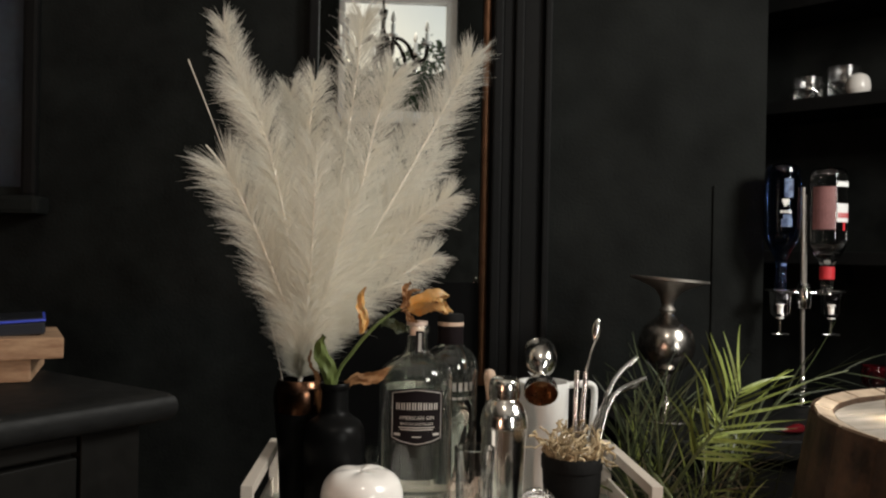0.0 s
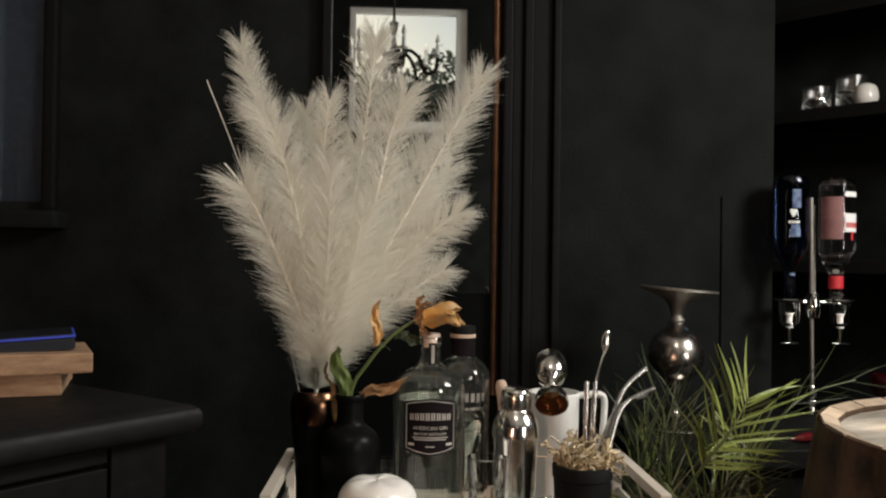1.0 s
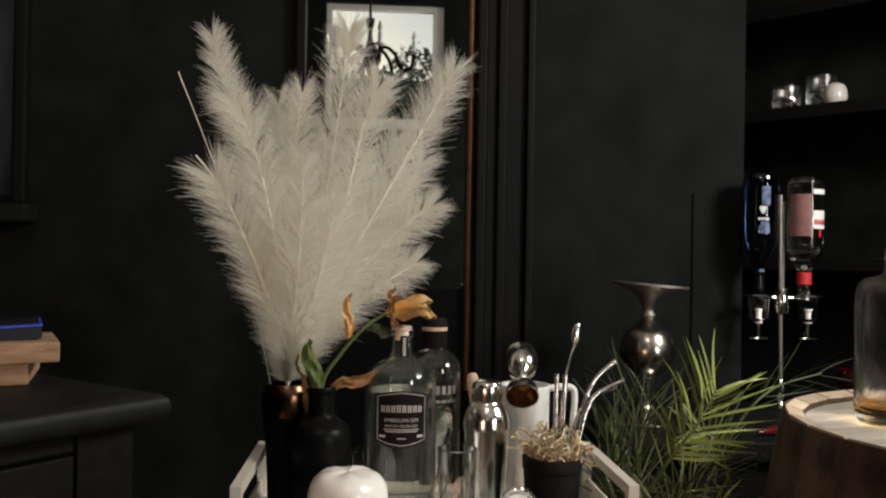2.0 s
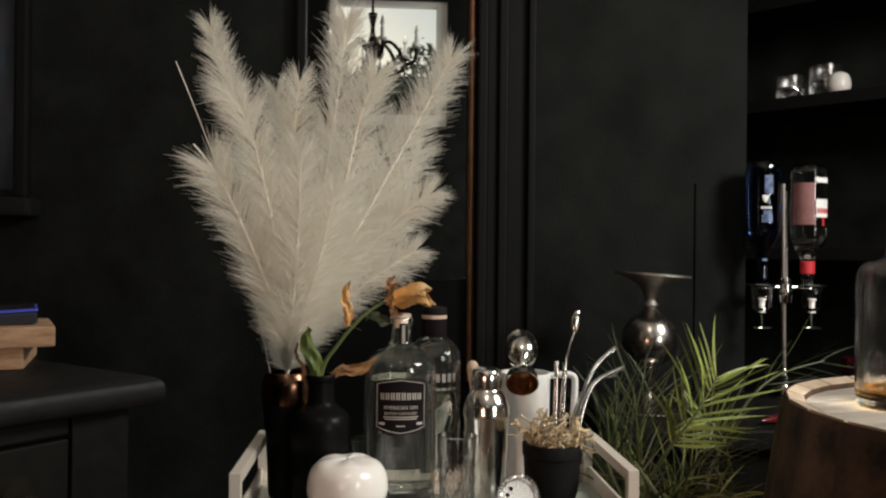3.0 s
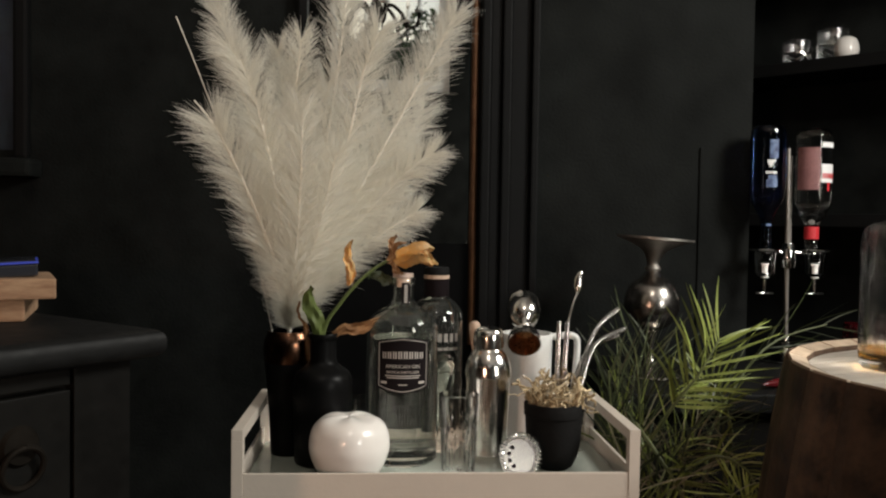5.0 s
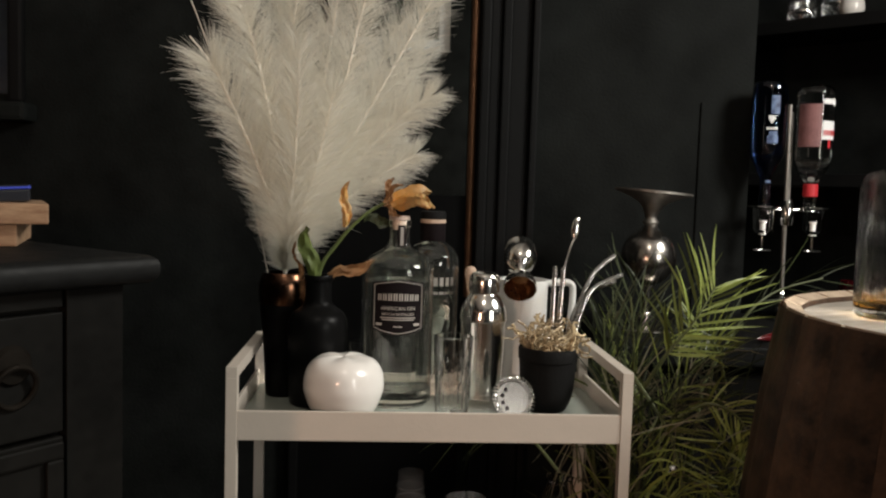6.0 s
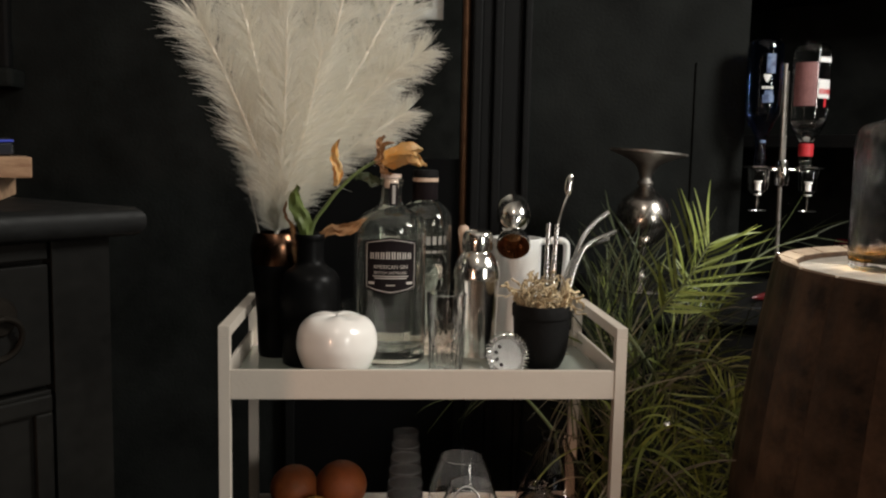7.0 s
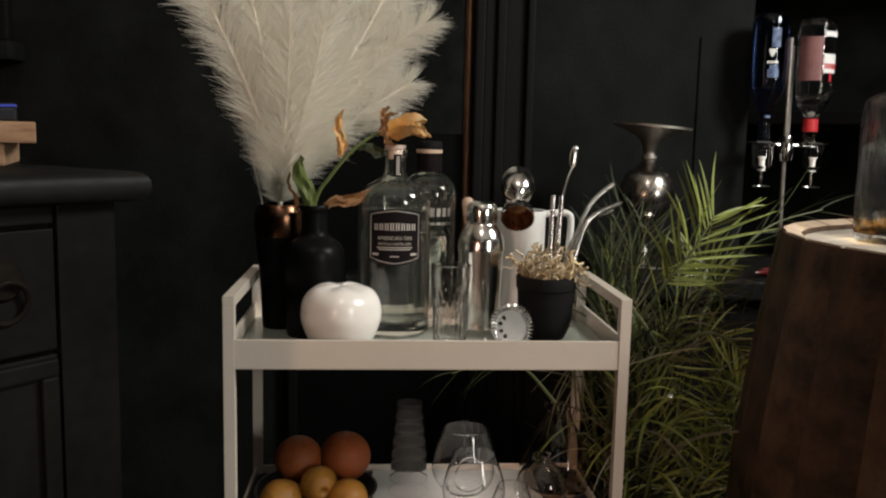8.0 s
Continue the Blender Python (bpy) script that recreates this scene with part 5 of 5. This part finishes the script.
def bulge(z):
    return BR + 0.045 * (1 - ((z - BH / 2) / (BH / 2)) ** 2)


def stave_mesh(n, gap, end_gap):
    """One stave of a barrel of n staves, bent along its length; its upper end is bevelled to the chime."""
    bm = bmesh.new()
    half = math.pi / n
    zs = [BH * i / 14 for i in range(15)]
    grid = []
    for z in zs:
        r = bulge(z)
        g = half - gap / r
        row = [(r - 0.024, -g), (r - 0.0006, -g), (r + 0.0006, -g * 0.5), (r + 0.0008, g * 0.5), (r - 0.0006, g), (r - 0.024, g)]
        grid.append([bm.verts.new((q * math.cos(a), q * math.sin(a), z - (0.004 if z == BH and q < r - 0.01 else 0))) for q, a in row])
    for a, b in zip(grid, grid[1:]):
        for k in range(6):
            bm.faces.new((a[k], a[(k + 1) % 6], b[(k + 1) % 6], b[k]))
    bm.faces.new(grid[0][::-1])
    me = bpy.data.meshes.new("stave")
    bm.normal_update(), bm.to_mesh(me), bm.free()
    me.materials.append(OAKSTAVE)
    # pale sawn end as a piece of its own
    bm = bmesh.new()
    r, g = bulge(BH), half - end_gap / bulge(BH)
    lo = [bm.verts.new((q * math.cos(a), q * math.sin(a), BH - 0.004)) for q, a in ((r - 0.0235, -g), (r - 0.003, -g), (r - 0.003, g), (r - 0.0235, g))]
    hi = [bm.verts.new((q * math.cos(a), q * math.sin(a), BH + dz)) for q, a, dz in ((r - 0.0225, -g * 0.97, -0.0035), (r - 0.004, -g * 0.97, 0.0012), (r - 0.004, g * 0.97, 0.0012), (r - 0.0225, g * 0.97, -0.0035))]
    for k in range(4):
        bm.faces.new((lo[k], lo[(k + 1) % 4], hi[(k + 1) % 4], hi[k]))
    bm.faces.new(hi)
    me2 = bpy.data.meshes.new("stave_end")
    bm.normal_update(), bm.to_mesh(me2), bm.free()
    me2.materials.append(OAKEND)
    return me, me2


me, me2 = stave_mesh(26, 0.0003, 0.0018)
for k in range(26):
    s = new("stave", me)
    s.parent = barrel
    s.matrix_local = pose(0, 0, 0, 0, 0, 360 / 26 * k + 5)
    e = new("stave_end", me2)
    e.parent = s
# head of the barrel, in boards, set a little below the rim
HB, hr = 7, BR - 0.0255
for k in range(HB):
    y0, y1 = -hr + 2 * hr * k / HB + 0.0006, -hr + 2 * hr * (k + 1) / HB - 0.0006
    bm = bmesh.new()
    ys = [y0 + (y1 - y0) * i / 6 for i in range(7)]
    pts = [(math.sqrt(max(hr * hr - y * y, 1e-6)), y) for y in ys] + [(-math.sqrt(max(hr * hr - y * y, 1e-6)), y) for y in ys[::-1]]
    top = [bm.verts.new((x, y, BH - 0.0105)) for x, y in pts]
    bot = [bm.verts.new((x, y, BH - 0.032)) for x, y in pts]
    bm.faces.new(top), bm.faces.new(bot[::-1])
    for i in range(len(pts)):
        j = (i + 1) % len(pts)
        bm.faces.new((top[j], top[i], bot[i], bot[j]))
    hb = part("head_board", bm, OAKHEAD, barrel)
    hb.matrix_local = pose(0, 0, 0.0, 0, 0, 18)

car = thing("carafe", (0.553, 0.925, BH - 0.0100), "rippled clear glass carafe with a little amber spirit", "carafe")
vessel("glass", [(0.044, 0), (0.047, 0.003), (0.048, 0.02), (0.0485, 0.05), (0.0485, 0.09), (0.0480, 0.137)] + rounded([(0.0476, 0.148), (0.0452, 0.163), (0.0370, 0.172), (0.0240, 0.176), (0.0170, 0.183), (0.0165, 0.208), (0.0180, 0.210)], 4), 0.003, RIPPLE, car, 64, 0.010,
       wobble=lambda a, z: 1 + 0.016 * math.sin(a * 9 + z * 60) + 0.011 * math.sin(a * 17 - z * 40))
bm = bmesh.new()
lathe(bm, [(0, 0.0105), (0.0435, 0.0105), (0.0438, 0.024), (0, 0.024)], 48)
part("spirit", bm, AMBER, car, "shallow amber spirit", smooth=True, shadow=False)


# ---------------------------------------------------------------- palm between cart and barrel
def frond(path, leaf, count, material, droop, seed, parent, ahead=0.9, facing=(0, -1, 0.15), each=False, width=0.0032, loose=0.0):
    """A feather palm leaf: a bent midrib with narrow leaflets on both sides."""
    rng = random.Random(seed)
    pts = [Vector(p) for p in rounded(path, 8)]
    bm = bmesh.new()
    n = len(pts) - 1
    tube(bm, pts, [0.0026 * (1 - 0.8 * i / n) + 0.0005 for i in range(n + 1)], 6)
    rib = part("frond", bm, STEMGREEN, parent, smooth=True)
    bm = bmesh.new()
    t0, loose = 0.30, loose or (0.22 if each else 0.45)
    for i in range(count):
        t = t0 + (1 - t0) * (i + rng.random() * 0.5) / count
        k = min(n - 1, int(t * n))
        p = pts[k].lerp(pts[k + 1], t * n - k)
        d = (pts[k + 1] - pts[k]).normalized()
        face = (Vector(facing) + Vector((rng.gauss(0, loose), rng.gauss(0, loose), rng.gauss(0, loose)))).normalized()
        side = d.cross(face).normalized()
        f = (t - t0) / (1 - t0)
        L = leaf * (0.50 + 0.55 * math.sin(math.pi * min(1, 0.2 + 0.7 * f))) * rng.uniform(0.8 if each else 0.62, 1.14)
        for s in (-1, 1):
            w = (d * (ahead + 0.7 * f) * rng.uniform(0.85, 1.15) + side * s + face * rng.uniform(0.0, 0.35)).normalized()
            pp, dirn = p.copy(), w.copy()
            line = [pp.copy()]
            sway = Vector((rng.gauss(0, 0.05), rng.gauss(0, 0.05), rng.gauss(0, 0.04)))
            for q in range(5):
                dirn = (dirn + sway + Vector((0, 0, -droop * rng.uniform(0.6, 1.3)))).normalized()
                pp = pp + dirn * L / 5
                line.append(pp.copy())
            across = (w.cross(face) + face * rng.uniform(-0.5, 0.5)).normalized()
            wd = width * rng.uniform(0.75, 1.15)
            ribbon(bm, line, (wd * 0.35, wd * 0.9, wd, wd * 0.8, wd * 0.5, 0.0004), across)
            if each:
                part("leaflet", bm, material, rib)
                bm = bmesh.new()
    if each:
        bm.free()
    else:
        part("foliage", bm, material, rib)["kind"] = "stuff"


palm = thing("areca_palm", (0.36, 1.20, 0), "bushy green areca palm with some dry leaflets", "palm plant")
bm = bmesh.new()
lathe(bm, shell(rounded([(0.09, 0), (0.105, 0.02), (0.12, 0.18), (0.115, 0.22)], 4), 0.008, 0.02), 36)
part("basket", bm, SOIL, palm, "dark basket", smooth=True)
PB = Vector((0.36, 1.20, 0))
FR = [
    # upper part of each midrib, leaf length, leaflets a side, material, droop, ahead, each leaflet its own part
    (((0.300, 1.09, 0.835), (0.328, 1.07, 0.893), (0.357, 1.06, 0.936), (0.384, 1.06, 0.984)), 0.106, 17, GREEN, 0.02, 0.66, True),
    (((0.284, 1.10, 0.860), (0.308, 1.06, 0.820), (0.335, 1.05, 0.770), (0.350, 1.04, 0.690), (0.358, 1.04, 0.600)), 0.066, 20, GREEN, -0.03, 0.6, True),
    (((0.446, 1.16, 0.830), (0.430, 1.15, 0.875), (0.408, 1.14, 0.905), (0.380, 1.14, 0.915)), 0.062, 18, GREEN, 0.06, 0.6, True),
    (((0.350, 1.08, 0.800), (0.385, 1.06, 0.825), (0.425, 1.05, 0.805), (0.440, 1.05, 0.760)), 0.070, 16, GREEN, 0.16, 0.5, True),
    (((0.390, 1.10, 0.600), (0.405, 1.07, 0.690), (0.415, 1.06, 0.745), (0.412, 1.05, 0.775)), 0.075, 11, GREEN, 0.14, 0.9, True),
    (((0.360, 1.10, 0.560), (0.385, 1.07, 0.620), (0.400, 1.05, 0.680), (0.395, 1.04, 0.715)), 0.070, 11, GREEN, 0.14, 0.9, True),
    # inner, low and rear midribs mostly take the green with shade in its colour
    (((0.285, 1.15, 0.620), (0.268, 1.13, 0.760), (0.256, 1.12, 0.860), (0.250, 1.12, 0.930)), 0.100, 24, DEEPSHADEGREEN, 0.02, 1.8, False),
    (((0.315, 1.16, 0.640), (0.305, 1.14, 0.790), (0.298, 1.13, 0.890), (0.290, 1.13, 0.960)), 0.100, 24, DEEPSHADEGREEN, 0.02, 1.5, False),
    (((0.330, 1.20, 0.660), (0.325, 1.19, 0.780), (0.318, 1.18, 0.880), (0.330, 1.18, 0.950)), 0.105, 24, DEEPSHADEGREEN, 0.03, 1.2, False),
    (((0.340, 1.12, 0.700), (0.352, 1.11, 0.790), (0.372, 1.11, 0.850), (0.400, 1.11, 0.880)), 0.090, 15, DEEPSHADEGREEN, 0.07, 0.9, False),
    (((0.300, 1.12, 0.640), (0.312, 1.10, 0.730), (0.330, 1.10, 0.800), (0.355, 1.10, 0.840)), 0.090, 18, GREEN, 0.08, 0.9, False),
    (((0.410, 1.20, 0.700), (0.425, 1.18, 0.790), (0.430, 1.17, 0.850), (0.420, 1.17, 0.890)), 0.095, 22, DEEPSHADEGREEN, 0.06, 0.8, False),
    (((0.270, 1.14, 0.560), (0.285, 1.10, 0.620), (0.310, 1.08, 0.660), (0.345, 1.07, 0.670)), 0.080, 12, DEEPSHADEGREEN, 0.14, 0.9, False),
    (((0.300, 1.12, 0.500), (0.320, 1.08, 0.560), (0.345, 1.06, 0.600), (0.375, 1.05, 0.610)), 0.080, 10, DEEPSHADEGREEN, 0.14, 0.9, False),
    (((0.280, 1.12, 0.480), (0.270, 1.08, 0.540), (0.285, 1.06, 0.580), (0.310, 1.05, 0.590)), 0.080, 12, DEEPSHADEGREEN, 0.14, 0.9, False),
    (((0.380, 1.12, 0.480), (0.400, 1.09, 0.540), (0.420, 1.07, 0.590), (0.425, 1.07, 0.640)), 0.080, 13, DEEPSHADEGREEN, 0.12, 0.9, False),
    (((0.345, 1.06, 0.470), (0.338, 1.01, 0.560), (0.352, 0.99, 0.640), (0.385, 0.98, 0.690)), 0.075, 14, GREEN, 0.10, 0.8, True),
    (((0.310, 1.06, 0.520), (0.298, 1.02, 0.610), (0.308, 1.00, 0.690), (0.335, 0.99, 0.740)), 0.070, 13, GREEN, 0.12, 0.8, True),
    (((0.385, 1.06, 0.560), (0.392, 1.02, 0.640), (0.408, 1.01, 0.700), (0.402, 1.01, 0.750)), 0.065, 12, GREEN, 0.14, 0.7, True),
    (((0.300, 1.05, 0.440), (0.290, 1.00, 0.500), (0.305, 0.98, 0.560), (0.340, 0.97, 0.590)), 0.070, 12, GREEN, 0.12, 0.9, True),
    (((0.460, 1.28, 0.800), (0.520, 1.29, 0.900), (0.580, 1.30, 0.950), (0.660, 1.30, 0.975)), 0.095, 12, DEEPSHADEGREEN, 0.04, 1.4, False),
    (((0.240, 1.32, 0.640), (0.190, 1.37, 0.690), (0.140, 1.40, 0.695), (0.070, 1.40, 0.670)), 0.070, 9, DEEPSHADEGREEN, 0.16, 1.2, False),
    (((0.235, 1.12, 0.800), (0.222, 1.10, 0.790), (0.215, 1.10, 0.760), (0.220, 1.10, 0.700)), 0.080, 10, DRYLEAF, 0.12, 1.4, False),
    (((0.270, 1.10, 0.640), (0.300, 1.07, 0.655), (0.335, 1.06, 0.665), (0.375, 1.06, 0.655)), 0.060, 16, DRYLEAF, 0.10, 1.6, False),
    (((0.325, 1.15, 0.640), (0.330, 1.12, 0.740), (0.345, 1.11, 0.800), (0.375, 1.10, 0.840)), 0.080, 16, DRYLEAF, 0.12, 1.0, False),
    (((0.275, 1.14, 0.640), (0.272, 1.11, 0.720), (0.276, 1.10, 0.790), (0.285, 1.10, 0.840)), 0.075, 14, DRYLEAF, 0.08, 1.6, False),
]
for i, (path, leaf, count, mat, droop, ahead, each) in enumerate(FR):
    root = (0.36 + 0.012 * math.cos(i * 2.4) * (i % 4), 1.20 + 0.012 * math.sin(i * 2.4) * (i % 4), 0.10)
    first = path[0]
    mid = (root[0] * 0.55 + first[0] * 0.45, root[1] * 0.55 + first[1] * 0.45, first[2] * 0.55)
    bm = bmesh.new()
    tube(bm, rounded([tuple(Vector(q) - PB) for q in (root, mid, first)], 5), 0.0028, 6)
    part("stalk", bm, STEMGREEN, palm, smooth=True)
    frond([tuple(Vector(q) - PB) for q in path], leaf * (1.25 if i > 5 else 1.0), int(count * (0.62 if i > 5 else 1.0)), mat, droop, 70 + i, palm, ahead, each=each, width=0.0046 if i == 0 else (0.0034 if i < 6 else 0.0024), loose=0.5 if i > 3 else 0.0)
# loose narrow blades that fill the plant
brng = random.Random(19)
for mat, count in ((DEEPSHADEGREEN, 150), (GREEN, 80), (DRYLEAF, 110)):
    bm = bmesh.new()
    for i in range(count):
        x = brng.uniform(0.245, 0.425)
        z = brng.uniform(0.42, 0.84)
        p = Vector((x, brng.uniform(1.02, 1.20), z)) - PB
        d = Vector((brng.gauss((x - 0.33) * 3.0, 0.45), brng.gauss(-0.15, 0.3), brng.uniform(0.3, 1.1))).normalized()
        L = brng.uniform(0.05, 0.14)
        line = [p.copy()]
        bend = brng.uniform(0.02, 0.26)
        for q in range(6):
            d = (d + Vector((brng.gauss(0, 0.06), brng.gauss(0, 0.06), -bend))).normalized()
            p = p + d * L / 6
            line.append(p.copy())
        across = d.cross(Vector((brng.uniform(-0.5, 0.5), -1, brng.uniform(-0.5, 0.5)))).normalized()
        w = brng.uniform(0.0018, 0.0042)
        ribbon(bm, line, (w * 0.6, w, w, w * 0.9, w * 0.7, w * 0.4, 0.0003), across)
    part("loose_foliage", bm, mat, palm)["kind"] = "stuff"
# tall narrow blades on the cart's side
for mat, count in ((DEEPSHADEGREEN, 90), (GREEN, 34)):
    bm = bmesh.new()
    for i in range(count):
        p = Vector((brng.uniform(0.245, 0.33), brng.uniform(1.135, 1.20), brng.uniform(0.66, 0.84))) - PB
        d = Vector((brng.gauss(-0.22, 0.30), brng.gauss(0, 0.12), 1.0)).normalized()
        L, bend = brng.uniform(0.08, 0.17), brng.gauss(0, 0.05)
        line = [p.copy()]
        for q in range(6):
            d = (d + Vector((bend, brng.gauss(0, 0.03), -0.03))).normalized()
            p = p + d * L / 6
            line.append(p.copy())
        across = d.cross(Vector((brng.uniform(-0.4, 0.4), -1, 0))).normalized()
        w = brng.uniform(0.0020, 0.0040)
        ribbon(bm, line, (w * 0.6, w, w, w * 0.9, w * 0.7, w * 0.4, 0.0003), across)
    part("side_foliage", bm, mat, palm)["kind"] = "stuff"
# long arching blades in front
for mat, count in ((GREEN, 74), (DRYLEAF, 22)):
    bm = bmesh.new()
    for i in range(count):
        x = brng.uniform(0.255, 0.385)
        p = Vector((x, brng.uniform(1.00, 1.08), brng.uniform(0.45, 0.74))) - PB
        d = Vector((brng.gauss(0.25, 0.45), brng.gauss(-0.2, 0.15), brng.uniform(0.5, 1.1))).normalized()
        L, bend = brng.uniform(0.09, 0.19), brng.uniform(0.10, 0.34)
        line = [p.copy()]
        for q in range(9):
            d = (d + Vector((brng.gauss(0, 0.03), brng.gauss(0, 0.03), -bend))).normalized()
            p = p + d * L / 9
            p.x = min(p.x, 0.075)
            line.append(p.copy())
        across = d.cross(Vector((brng.uniform(-0.3, 0.3), -1, brng.uniform(0.0, 0.6)))).normalized()
        w = brng.uniform(0.0024, 0.0048)
        ribbon(bm, line, [w * k for k in (0.4, 0.7, 0.9, 1, 1, 0.95, 0.8, 0.6, 0.35, 0.08)], across)
    part("arching_foliage", bm, mat, palm)["kind"] = "stuff"
bau = thing("silver_bauble", (0.334, 1.045, 0.738), "small silver bauble hanging in the palm", "bauble")
bm = bmesh.new()
bmesh.ops.create_uvsphere(bm, u_segments=20, v_segments=12, radius=0.009)
part("ball", bm, BRUSHED, bau, smooth=True)
bm = bmesh.new()
tube(bm, [(0, 0, 0.008), (0.002, 0.004, 0.06)], 0.0006, 5)
part("string", bm, DRYLEAF, bau)

# floor boards
fb = bpy.data.meshes.new("board")
bm = bmesh.new()
box(bm, -0.074, 0.074, -3.35, 3.35, -0.021, 0.0, 0.002)
bm.to_mesh(fb), bm.free()
fb.materials.append(FLOOR)
for k in range(32):
    o = new("board", fb)
    o.parent = floor
    o.matrix_local = pose(-2.32 + 0.15 * k, -0.15, 0)
